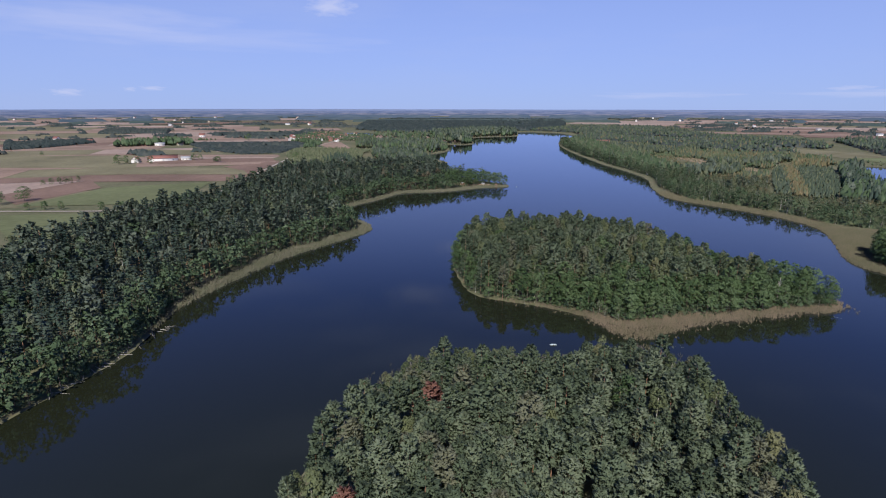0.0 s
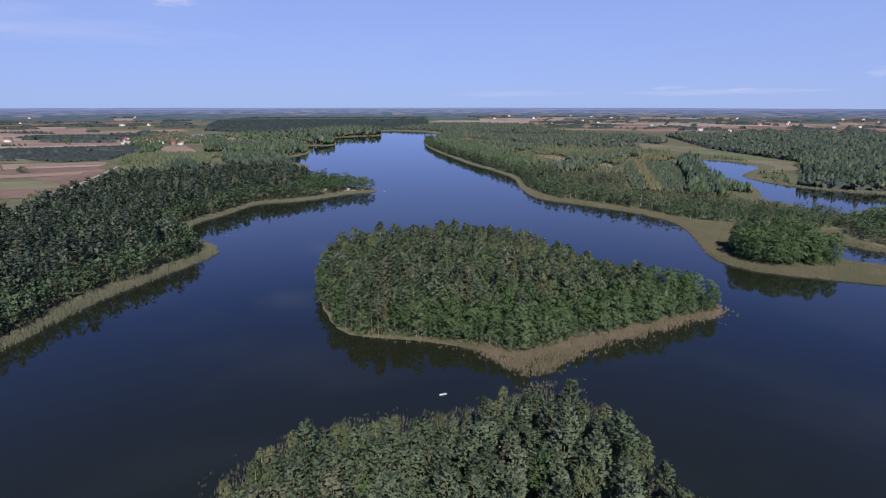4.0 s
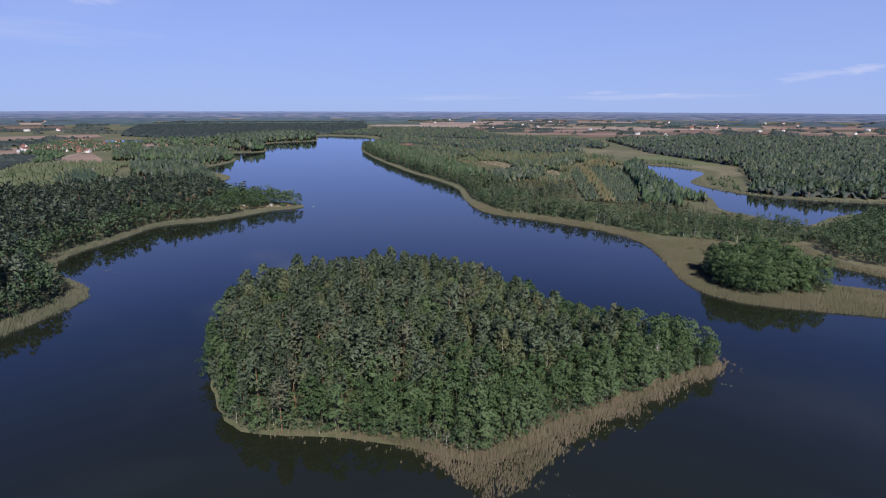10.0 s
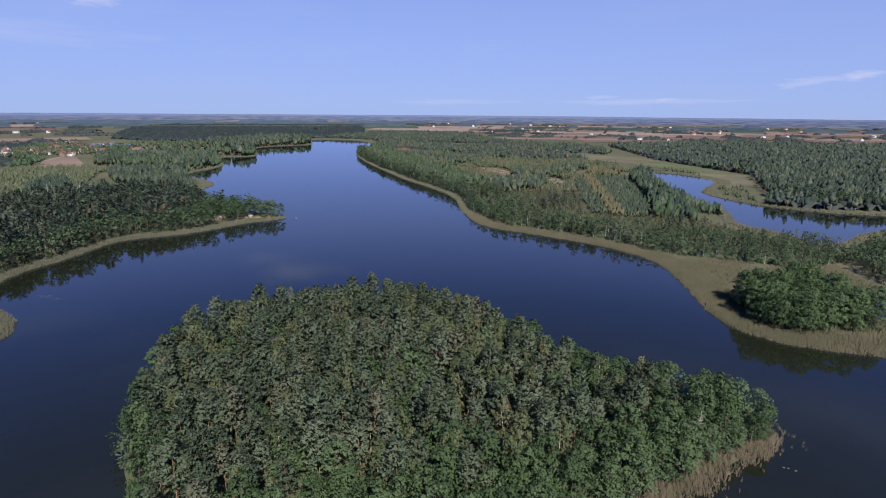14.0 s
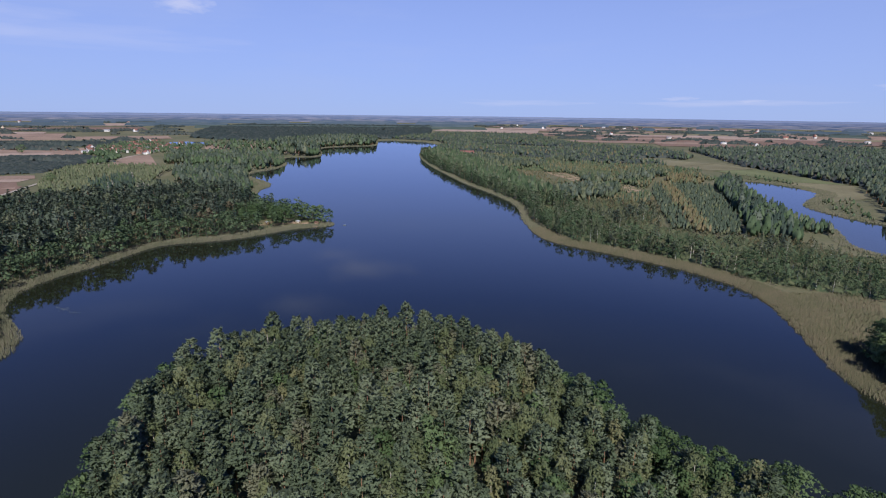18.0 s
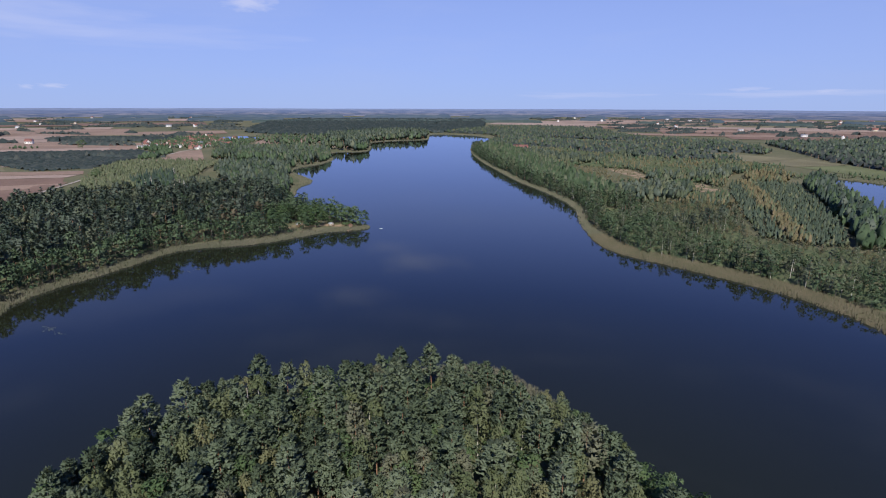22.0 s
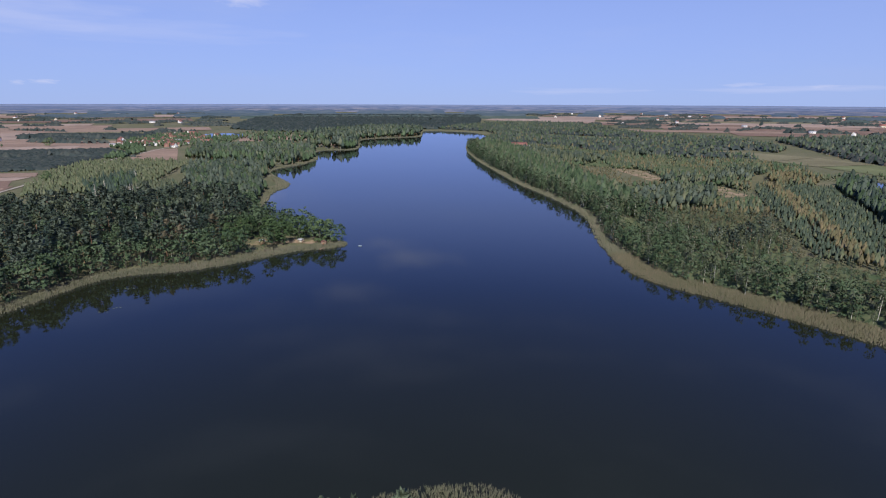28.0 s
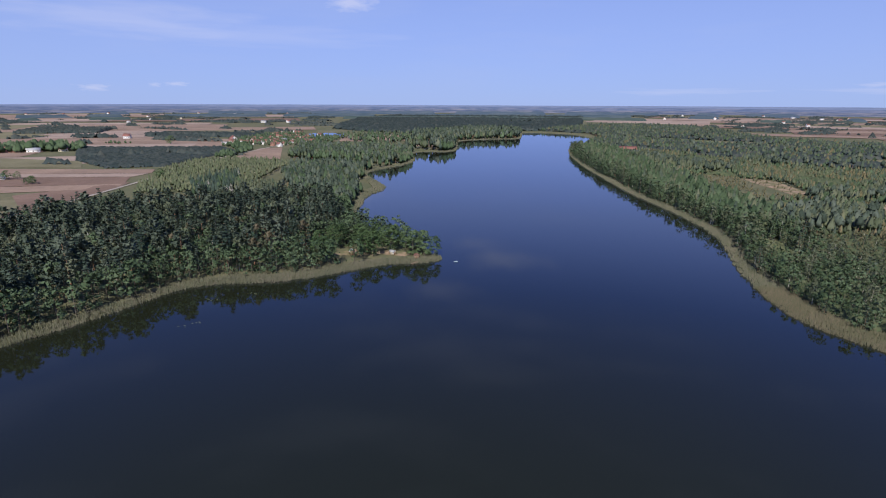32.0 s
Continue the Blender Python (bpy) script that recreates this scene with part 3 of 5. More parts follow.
def broad(rng, fine, top=False, h=16.0, R=3.1, base=0.1, droop=0.0, swell_at=1.5, slim=0.5):
    """A leafy tree: rounded clumps of leaves over an uneven egg-shaped crown, with gaps."""
    long = {3: 0.5, 2: 0.56, 1: 1.05, 0: 1.8, -1: 3.0}[fine]
    z0 = h * (0.52 if top else base)
    if fine < 1:
        return stem(h * 0.7, 0.2, (0, 0), 3), lumpy(lambda u: R * (1 - abs(2 * u ** (1 / swell_at) - 0.9) ** 2.4 * 0.8) * 1.02, z0, h, fine, rng, long)
    clumps, per = {3: (56, 22), 2: (50, 22), 1: (17, 8)}[fine]
    u = rng.uniform(0.03, 1, clumps) ** 0.85
    a = rng.uniform(0, 2 * math.pi, clumps)
    prof = np.sqrt(np.clip(1 - np.abs(2 * u ** (1 / swell_at) * 1.0 - 1) ** 2.2, 0.02, 1))
    prof = np.sqrt(np.clip(1 - u ** 2.2, 0.02, 1)) if top else np.where(u < 0.35, 0.72 + 0.28 * prof, prof)
    r = R * prof * rng.uniform(0.6, 1.08, clumps)
    cc = np.stack([np.cos(a) * r, np.sin(a) * r, z0 + u * (h - z0) * 0.96], 1)
    out = cc * (1, 1, 0) / R + np.stack([0 * u, 0 * u, (u - 0.3) * 1.4], 1)
    q = unit(rng.normal(size=(clumps * per, 3)))
    q[:, 2] = np.abs(q[:, 2]) - 0.35
    lump = R * np.repeat(rng.uniform(0.2, 0.4, (clumps, 1)), per, 0) * (1.0 if fine > 1 else 1.25)
    c = np.repeat(cc, per, 0) + q * lump * (1, 1, 1 + droop * 2)
    nrm = np.repeat(unit(out), per, 0) * 0.6 + q * 0.75 + (0, 0, 0.25)
    axis = rng.normal(size=c.shape) + q * 0.4 - (0, 0, 2.2 * droop)
    k = rng.uniform(0.7, 1.3, len(c))
    return stem(h * 0.8, 0.2, rng.normal(size=2) * 0.3, 5 if fine > 1 else 3), sprays(c, nrm, axis, k * long, k * long * slim, rng)


def birch(rng, fine, top=False, h=17.0):
    return broad(rng, fine, top, h, 2.3, 0.2, 0.5, 1.25, 0.36)


def alder(rng, fine, top=False, h=16.0):
    return broad(rng, fine, top, h, 3.2, 0.05, 0.0, 1.1)


def oak(rng, fine, top=False, h=15.0):
    return broad(rng, fine, top, h, 4.4, 0.14, 0.0, 1.6)


def spruce(rng, fine, top=False, h=18.0):
    """A pointed conifer: whorls of arms that reach out and droop, shorter towards the tip."""
    foot = 0.42 if top else 0.1
    if fine < 1:
        return stem(h * 0.7, 0.2, (0, 0), 3), lumpy(lambda u: (2.1 if top else 2.7) * (1 - u) ** 0.8 + 0.2, h * foot, h, fine, rng, 1.8)
    whorls, arms, tufts = {3: (16, 8, 8), 2: (14, 7, 7), 1: (9, 5, 3)}[fine]
    cs, ns, ax = [], [], []
    for k in range(whorls):
        u = (k + 0.5) / whorls
        reach = ((1.9 if top else 2.6) * (1 - u) ** 0.85 + 0.25)
        for j in range(arms):
            a = 2 * math.pi * (j + rng.uniform(-0.3, 0.3)) / arms + k * 1.3
            out = np.array([math.cos(a), math.sin(a), 0.0])
            across = np.array([-math.sin(a), math.cos(a), 0.0])
            f = rng.uniform(0.3, 1, (tufts, 1))
            r = reach * rng.uniform(0.75, 1.15)
            q = rng.normal(size=(tufts, 1))
            c = out * f * r + across * q * 0.22 * r * f + rng.normal(size=(tufts, 3)) * 0.08
            c[:, 2] += h * (foot + (1 - foot) * u) - f[:, 0] * r * 0.3
            cs.append(c)
            ns.append(out * 0.6 + across * q * 0.3 + (0, 0, 0.6) + rng.normal(size=(tufts, 3)) * 0.2)
            ax.append(out + across * q * 0.6 + (0, 0, 0.1 - 0.35 * (1 - u)) + rng.normal(size=(tufts, 3)) * 0.15)
    c, nrm, axis = np.concatenate(cs), np.concatenate(ns), np.concatenate(ax)
    long = {3: 0.62, 2: 0.72, 1: 1.25}[fine] * (0.85 if top else 1.0)
    k = rng.uniform(0.8, 1.2, len(c))
    return stem(h * 0.97, 0.2, (0, 0), 4), sprays(c, nrm, axis, k * long, k * long * 0.42, rng)


KINDS = {"pine": (pine, M_BARK, M_PINE), "alder": (alder, M_GREYBARK, M_ALDER), "birch": (birch, M_BIRCHBARK, M_BIRCH),
         "oak": (oak, M_GREYBARK, M_ALDER), "spruce": (spruce, M_GREYBARK, M_SPRUCE), "young_birch": (birch, M_GREYBARK, M_YOUNG),
         "young_pine": (spruce, M_BARK, M_YPINE), "golden_birch": (birch, M_GREYBARK, M_GOLD)}
SHADED_FAR_LEAF = {M_PINE: F_PINE, M_ALDER: F_ALDER, M_BIRCH: F_BIRCH, M_SPRUCE: F_SPRUCE, M_YOUNG: F_YOUNG, M_YPINE: F_YPINE, M_GOLD: F_GOLD}
VARIANTS = 6


def templates(kind, fine, top):
    fn = KINDS[kind][0]
    return [fn(np.random.default_rng(100 * (fine + 1) + 7 * v + len(kind)), fine, top) for v in range(VARIANTS)]


TEMPLATES = {}


def template(kind, fine, top=False):
    if (kind, fine, top) not in TEMPLATES:
        TEMPLATES[kind, fine, top] = templates(kind, fine, top)
    return TEMPLATES[kind, fine, top]


def scatter(poly, spacing, rng, fade=0.0):
    """Places on a jittered grid inside an outline, on dry land behind the reeds."""
    p = np.array(poly, float)
    gx, gy = np.meshgrid(np.arange(p[:, 0].min(), p[:, 0].max(), spacing), np.arange(p[:, 1].min(), p[:, 1].max(), spacing))
    x = gx.ravel() + rng.uniform(-0.42, 0.42, gx.size) * spacing
    y = gy.ravel() + rng.uniform(-0.42, 0.42, gx.size) * spacing
    e, _ = ring_distance(np.c_[p, 0 * p[:, 0]], x, y)
    ok = e > (rng.uniform(0, 1, len(x)) ** 2 * fade if fade else 0)
    x, y = x[ok], y[ok]
    d, w = land(x, y)
    ok = d > w + 0.5
    for hole in CLEARINGS:
        e, _ = ring_distance(np.c_[np.array(hole, float), np.zeros(len(hole))], x, y)
        ok &= e < 0
    x, y, d, w = x[ok], y[ok], d[ok], w[ok]
    return x, y, height(x, y, (d, w)), d - w


def woods(name, label, fine, groups, broadness=1.0, top=False):
    """One stand of many trees: groups of (kind, x, y, z, scale). top: closed canopy, whose crowns begin high."""
    rng = np.random.default_rng(len(name) * 13 + len(groups))
    vs, qs, idx, tint, nrm, mats, nv = [], [], [], [], [], [], 0
    for kind, x, y, z, sc in groups:
        if not len(x):
            continue
        _, bark, leaf = KINDS[kind]
        # coarse crowns lack self-shade, so darkened leaf copies stand in for it
        leaf = SHADED_FAR_LEAF[leaf] if fine < 2 else leaf
        if bark not in mats:
            mats.append(bark)
        if leaf not in mats:
            mats.append(leaf)
        which = rng.integers(0, VARIANTS, len(x))
        for v, ((tv, tq), (cv, cq, cn)) in enumerate(template(kind, fine, top)):
            s = np.flatnonzero(which == v)
            if not len(s):
                continue
            base = np.concatenate([tv, cv])
            quad = np.concatenate([tq, cq + len(tv)])
            a = rng.uniform(0, 2 * math.pi, len(s))
            ca, sa, k = np.cos(a)[:, None], np.sin(a)[:, None], sc[s][:, None]
            wide = k * broadness * rng.uniform(0.88, 1.15, (len(s), 1))
            px = (base[:, 0] * ca - base[:, 1] * sa) * wide + x[s][:, None]
            py = (base[:, 0] * sa + base[:, 1] * ca) * wide + y[s][:, None]
            pz = base[:, 2] * k + z[s][:, None]
            vs.append(np.stack([px, py, pz], 2).reshape(-1, 3))
            qs.append((quad[None] + (nv + np.arange(len(s)) * len(base))[:, None, None]).reshape(-1, 3))
            idx.append(np.tile(np.r_[np.full(len(tq), mats.index(bark)), np.full(len(cq), mats.index(leaf))], len(s)))
            tint.append(np.repeat(rng.uniform(0, 1, len(s)), len(base)))
            bn = np.concatenate([np.c_[tv[:, :2], 0 * tv[:, 2]] / (np.linalg.norm(tv[:, :2], axis=1, keepdims=True) + 1e-6), cn])
            nrm.append(np.stack([bn[:, 0] * ca - bn[:, 1] * sa, bn[:, 0] * sa + bn[:, 1] * ca, bn[:, 2] + 0 * ca], 2).reshape(-1, 3))
            nv += len(s) * len(base)
    me = mesh_from(name, np.concatenate(vs), np.concatenate(qs), mats, np.concatenate(idx), np.concatenate(tint), normals=np.concatenate(nrm))
    return tagged(new(name, me), label, "woods", kind="stuff")


def chance(i, j, k):
    """A steady random number between 0 and 1 for each place of a lattice."""
    v = np.sin(i * 127.1 + j * 311.7 + k * 74.7) * 43758.5453
    return v - np.floor(v)


def canopy(name, label, mat, patches, cell, spacing, tall, ragged=0.35, open_country=False):
    """The closed roof of a far wood: one crown beside the other, down to the ground at the edge."""
    vs, qs, hs, tint, n = [], [], [], [], 0
    for poly in patches:
        p = np.array(poly, float)
        xs = np.arange(p[:, 0].min() - cell, p[:, 0].max() + 2 * cell, cell)
        ys = np.arange(p[:, 1].min() - cell, p[:, 1].max() + 2 * cell, cell)
        gx, gy = (g.ravel() for g in np.meshgrid(xs, ys))
        gx = gx + cell * 0.6 * (chance(gx, gy, 5) - 0.5)
        gy = gy + cell * 0.6 * (chance(gx, gy, 6) - 0.5)
        e = ring_distance(np.c_[p, 0 * p[:, 0]], gx, gy)[0]
        if not open_country:
            d, w = land(gx, gy)
            e = np.minimum(e, d - w)
            for hole in CLEARINGS:
                e = np.minimum(e, -ring_distance(np.c_[np.array(hole, float), np.zeros(len(hole))], gx, gy)[0])
            e = e - 5.0
        i, j = np.floor(gx / spacing), np.floor(gy / spacing)
        best, hue = np.zeros(len(gx)), np.zeros(len(gx))
        for a in (-1, 0, 1):
            for b in (-1, 0, 1):
                cx, cy = (i + a + 0.15 + 0.7 * chance(i + a, j + b, 1)) * spacing, (j + b + 0.15 + 0.7 * chance(i + a, j + b, 2)) * spacing
                r2 = ((gx - cx) ** 2 + (gy - cy) ** 2) / spacing ** 2
                top = (1 - ragged + 2 * ragged * chance(i + a, j + b, 3)) * (1 - 1.5 * r2).clip(0.25)
                hue = np.where(top > best, chance(i + a, j + b, 4), hue)
                best = np.maximum(best, top)
        hs.append(tall * best * np.clip(e / (0.8 * spacing), 0, 1) ** 0.6)
        m = len(xs)
        k = (np.arange(len(ys) - 1)[:, None] * m + np.arange(m - 1)).ravel()
        q = np.stack([k, k + 1, k + m + 1, k + m], 1)
        q = q[(e[q] > -0.6 * cell).all(1)]
        used, back = np.unique(q, return_inverse=True)
        vs.append(np.c_[gx, gy][used])
        hs[-1], back = hs[-1][used], back.reshape(-1, 4)
        tint.append(hue[used])
        qs.append(back + n)
        n += len(used)
    v, h = np.concatenate(vs), np.concatenate(hs)
    me = mesh_from(name, np.c_[v, height(v[:, 0], v[:, 1]) + h - 0.3], np.concatenate(qs), [mat], None, np.concatenate(tint))
    return tagged(new(name, me), label, "woods", kind="stuff")


def split(x, y, z, mix, rng, size, spread=0.14):
    """Deals places out to kinds by weight."""
    names, weights = zip(*mix)
    pick = rng.choice(len(names), len(x), p=np.array(weights) / sum(weights))
    sc = size * rng.normal(1, spread, len(x)).clip(0.6, 1.35)
    return [(k, x[pick == i], y[pick == i], z[pick == i], sc[pick == i]) for i, k in enumerate(names)]


SCRUB = [(42, 949), (60, 850), (84, 818), (137, 833), (155, 875), (140, 972), (109, 982), (66, 1009)]
GLADE = [(72, 676), (81, 662), (83, 634), (97, 630), (90, 616), (78, 610), (67, 634)]
SAND_HOLLOW = [(176, 770), (185, 853), (200, 842), (211, 790), (197, 757)]
PADDOCK = [(285, 1215), (318, 1285), (385, 1305), (440, 1206), (475, 1110), (505, 880), (455, 775), (380, 735), (430, 830), (440, 960), (380, 1060), (340, 1125)]
MEADOW_NORTH = [(-490, 1270), (-440, 1400), (-395, 1420), (-370, 1300), (-420, 1250)]
POINT = [(-186, 522), (-170, 510), (-150, 528), (-130, 538), (-108, 544), (-104, 566), (-135, 574), (-166, 562), (-180, 546)]
CLEARINGS = [SCRUB, GLADE, SAND_HOLLOW, PADDOCK,
             [(38, 1745), (152, 1670), (262, 1640), (262, 1520), (130, 1490), (0, 1620)], [(-62, 1272), (10, 1262), (15, 1315), (-50, 1325)],
             [(-510, 922), (-460, 978), (-325, 990), (-325, 968), (-440, 948), (-500, 912)], MEADOW_NORTH,
             POINT]
PROMONTORY_WOOD = [(-56, -20), (-52, 12), (-55, 52), (-56, 75), (-48, 93), (-32, 102), (-12, 105), (4, 112), (18, 114), (36, 112), (43, 98), (44, 79), (49, 68), (54, 42), (66, 0), (68, -20)]
rng = np.random.default_rng(5)


# -- trees of the headland and the island, each a thing of its own
def tree_thing(kind, template_index, name, fine=2):
    (tv, tq), (cv, cq, cn) = template(kind, fine)[template_index]
    _, bark, leaf = KINDS[kind]
    root = new(name)
    root.empty_display_size = 0.5
    t = new("trunk", mesh_from("trunk", tv, tq, [bark]))
    c = new("crown", mesh_from("crown", cv, cq, [leaf], normals=cn))
    t.parent = c.parent = root
    return root


THING_NAMES = {"pine": ("pine_tree", "tall Scots pine with bare reddish trunk and grey-green crown"), "alder": ("alder_tree", "leafy bright green alder at the lake shore"),
               "birch": ("birch_tree", "slender birch with pale trunk and olive leaves"), "oak": ("oak_tree", "broad rounded leafy tree with dense green crown"),
               "spruce": ("spruce_tree", "dark pointed spruce with drooping boughs")}
FIRST = {}


def stand_tree(kind, x, y, z, s, rng, group, fine=2):
    v = int(rng.integers(0, VARIANTS))
    m = pose(x, y, z, rng.normal() * 1.5, rng.normal() * 1.5, rng.uniform(0, 360))
    if (kind, v, fine) not in FIRST:
        ob = tree_thing(kind, v, THING_NAMES[kind][0], fine)
        ob.matrix_basis = m
        FIRST[kind, v, fine] = ob
        tagged(ob, THING_NAMES[kind][1], "tree", group)
    else:
        ob = copy_thing(FIRST[kind, v, fine], m)
        ob["group"] = group
    w = s * rng.uniform(0.9, 1.12)
    ob.scale = (w, w, s)
    return ob


def deal(x, y, z, kinds, sizes, near, rng, group, name, label, fine):
    """Single trees where the plan says near, up to 290 of a kind; the rest are one stand."""
    left = {}
    for px, py, pz, kind, s, n in zip(x, y, z, kinds, sizes, near):
        if n and counts[kind] < 290:
            stand_tree(kind, px, py, pz, s, rng, group, fine)
            counts[kind] += 1
        else:
            left.setdefault(kind, []).append((px, py, pz, s))
    woods(name, label, fine, [(k, *np.array(v).T) for k, v in sorted(left.items())], 1.0, fine > 2)


counts = {"pine": 0, "alder": 0, "birch": 0, "oak": 0, "spruce": 0}
# headland: pines, broadleaf at the rim
x, y, z, e = scatter([(-52, -150), (-52, 12), (66, 12), (88, -150)], 7.0, rng)
k = y < 10
woods("headland_back_woods", "pine wood behind the headland", 0, split(x[k], y[k], z[k], [("pine", 5), ("birch", 1)], rng, 0.9), 1.2)
x, y, z, e = scatter(PROMONTORY_WOOD, 5.1, rng)
k = y >= 10
x, y, z, e = x[k], y[k], z[k], e[k]
r = rng.uniform(size=len(x))
kinds = np.where(r < np.where(e > 14, 0.92, 0.62), "pine", np.where(r < 0.94, "birch", "alder"))
kinds = np.where((e < 9) & (y > 70) & (x < 0) & (r < 0.8), "birch", kinds)
sizes = rng.normal(0.91, 0.105, len(x)) * np.where(y > 92, 0.87, 1.0) * np.where((y > 60) & (x < 0), np.clip(0.55 + 0.022 * e, 0.55, 1.0), 1.0)
deal(x, y, z, kinds, sizes, y > 62, rng, "trees of the headland", "headland_woods", "dense pine wood on the headland", 3)

# island: pine on the west and north, birch in the middle, alder on the southern edge
x, y, z, e = scatter([(-90, 140), (125, 140), (125, 350), (-90, 350)], 5.2, rng)
ok = ring_distance(LANDS[0], x, y)[0] > 0
x, y, z, e = x[ok], y[ok], z[ok], e[ok]
south = (y < 200 + 0.25 * x) & (e < 16) & (x > -20)
r = rng.uniform(size=len(x))
kinds = np.where(x > 0, np.where(r < 0.45, "pine", np.where(r < 0.85, "birch", "alder")), np.where(r < 0.68, "pine", np.where(r < 0.88, "birch", "oak")))
kinds = np.where(south | ((x > 40) & (e < 9)), np.where(r < 0.7, "alder", "oak"), kinds)
kinds = np.where((x < -20) & (e < 6), np.where(r < 0.6, "alder", np.where(r < 0.8, "oak", "pine")), kinds)
sizes = rng.normal(0.94, 0.12, len(x)) * np.where(e < 5, 0.85, 1.0) * np.where(y > 300, 0.95, 1.0)
deal(x, y, z, kinds, sizes, y < 240, rng, "trees of the island", "island_woods", "mixed pine and birch wood on the island", 2)

for name, label, poly, ring in (("island_undergrowth", "leafy undergrowth beneath the island trees", [(-90, 140), (125, 140), (125, 350), (-90, 350)], LANDS[0]),
                                ("headland_undergrowth", "leafy undergrowth beneath the headland pines", PROMONTORY_WOOD, LANDS[1])):
    x, y, z, e = scatter(poly, 2.7, rng)
    k = (ring_distance(ring, x, y)[0] > 0) & ((e < 5) | (rng.uniform(size=len(x)) < 0.1))
    woods(name, label, 1, split(x[k], y[k], z[k], [("alder", 3), ("birch", 1)], rng, 0.34, 0.25), 1.3)

x, y, z, e = scatter([(-120, -60), (-200, -60), (-205, 125), (-150, 125)], 2.6, rng)
k = e < 4.5
woods("shore_bushes", "leafy bushes overhanging the western waterline", 1, split(x[k], y[k], z[k], [("alder", 3), ("oak", 1)], rng, 0.36, 0.25), 1.3)

def willow_bush(x, y, s, variant):
    """A broad leafy bush with foliage down to the ground."""
    (tv, tq), (cv, cq, cn) = template("oak", 3)[variant]
    root = new("willow_bush")
    new("trunk", mesh_from("trunk", tv, tq, [M_GREYBARK])).parent = root
    new("crown", mesh_from("crown", cv, cq, [M_BIRCH], normals=cn)).parent = root
    root.location, root.scale = (x, y, max(0.1, float(height(x, y)[0])) - 1.0), (s * 1.3, s * 1.3, s)
    return tagged(root, "broad light green willow bush at the headland's tip", "bush", "willows at the headland's tip")


for variant, (x, y, s) in enumerate(((19, 122, 0.66), (13, 119, 0.6), (25, 119, 0.64), (19, 115, 0.7), (8, 116, 0.55), (30, 115, 0.6))):
    willow_bush(x, y, s, variant)

# -- the mainland woods
LEFT_WOOD = [(-100, 10), (-292, 10), (-303, 132), (-325, 200), (-340, 290), (-330, 340), (-356, 410), (-385, 505), (-398, 560), (-352, 572), (-322, 600), (-290, 640), (-285, 660), (-100, 660), (-90, 500)]
x, y, z, e = scatter(LEFT_WOOD, 4.9, rng)
rim = (e < 11) | ((x > -190) & (y > 500) & (y < 600))
woods("shore_alders", "alders and birches along the western shore", 1, split(x[rim], y[rim], z[rim], [("alder", 6), ("oak", 3), ("spruce", 1)], rng, 0.92))
WEST_MIX = [("pine", 4), ("spruce", 7), ("birch", 1), ("alder", 1)]
woods("western_woods", "mixed wood of pine, spruce and birch", 1, split(x[~rim], y[~rim], z[~rim], WEST_MIX, rng, 0.92, 0.2), 1.02, True)
x, y, z, e = scatter([(-120, -160), (-280, -160), (-292, 10), (-100, 10)], 7.5, rng)
woods("southern_woods", "mixed wood along the southwestern shore", 0, split(x, y, z, WEST_MIX, rng, 0.9, 0.19), 1.2)
LEFT_WOOD_B = [(-285, 660), (-325, 720), (-372, 770), (-420, 850), (-420, 905), (-330, 930), (-300, 800), (-200, 660)]
x, y, z, e = scatter(LEFT_WOOD_B, 5.4, rng)
woods("bay_woods", "mixed wood above the reed bay", 0, split(x, y, z, [("pine", 4), ("alder", 4), ("spruce", 1), ("birch", 2)], rng, 0.72))
YOUNG = [(-440, 640), (-414, 662), (-382, 690), (-395, 760), (-440, 860), (-450, 945), (-575, 925), (-600, 880), (-562, 795), (-510, 720)]
x, y, z, e = scatter(YOUNG, 5.0, rng)
woods("young_birch_plantation", "light green plantation of young birches", 0, split(x, y, z, [("young_birch", 5), ("birch", 1)], rng, 0.42), 1.1)
x, y, z, e = scatter([(-435, 705), (-441, 739), (-454, 798), (-400, 740), (-361, 669), (-385, 655)], 5.2, rng)
woods("dark_conifers", "small dark clump of conifers in the plantation", 0, split(x, y, z, [("spruce", 4), ("alder", 1)], rng, 0.6, 0.2))
x, y, z, e = scatter([(-350, 590), (-322, 608), (-295, 640), (-300, 662), (-330, 715), (-378, 765), (-402, 752), (-385, 690)], 3.8, rng)
woods("grey_thicket", "thin greyish thicket among dead trees", 0, split(x, y, z, [("birch", 3), ("young_pine", 2)], rng, 0.33, 0.2))
x, y, z, e = scatter([(-612, 940), (-630, 960), (-668, 1060), (-770, 1135), (-760, 1170), (-740, 1165), (-650, 1075), (-600, 960)], 8, rng)
woods("road_hedge", "dark leafy hedge trees along the village road", 0, split(x, y, z, [("oak", 2), ("alder", 2)], rng, 0.5, 0.25), 1.3)
N_WOOD = [(-515, 985), (-420, 960), (-320, 945), (-300, 1100), (-350, 1190), (-480, 1170), (-600, 1150)]
x, y, z, e = scatter(N_WOOD, 6.0, rng)
woods("northern_grove", "dense leafy grove beside the lake", 0, split(x, y, z, [("alder", 4), ("pine", 2), ("birch", 2)], rng, 0.82))
NN_WOOD = [(-430, 1230), (-330, 1200), (-280, 1330), (-280, 1600), (-300, 1880), (-480, 1900), (-560, 1600), (-480, 1400)]
x, y, z, e = scatter(NN_WOOD, 9, rng)
woods("far_shore_woods", "dark mixed woods on the far shore", 0, split(x, y, z, [("alder", 2), ("pine", 3), ("spruce", 1), ("birch", 2)], rng, 1.0), 1.15)

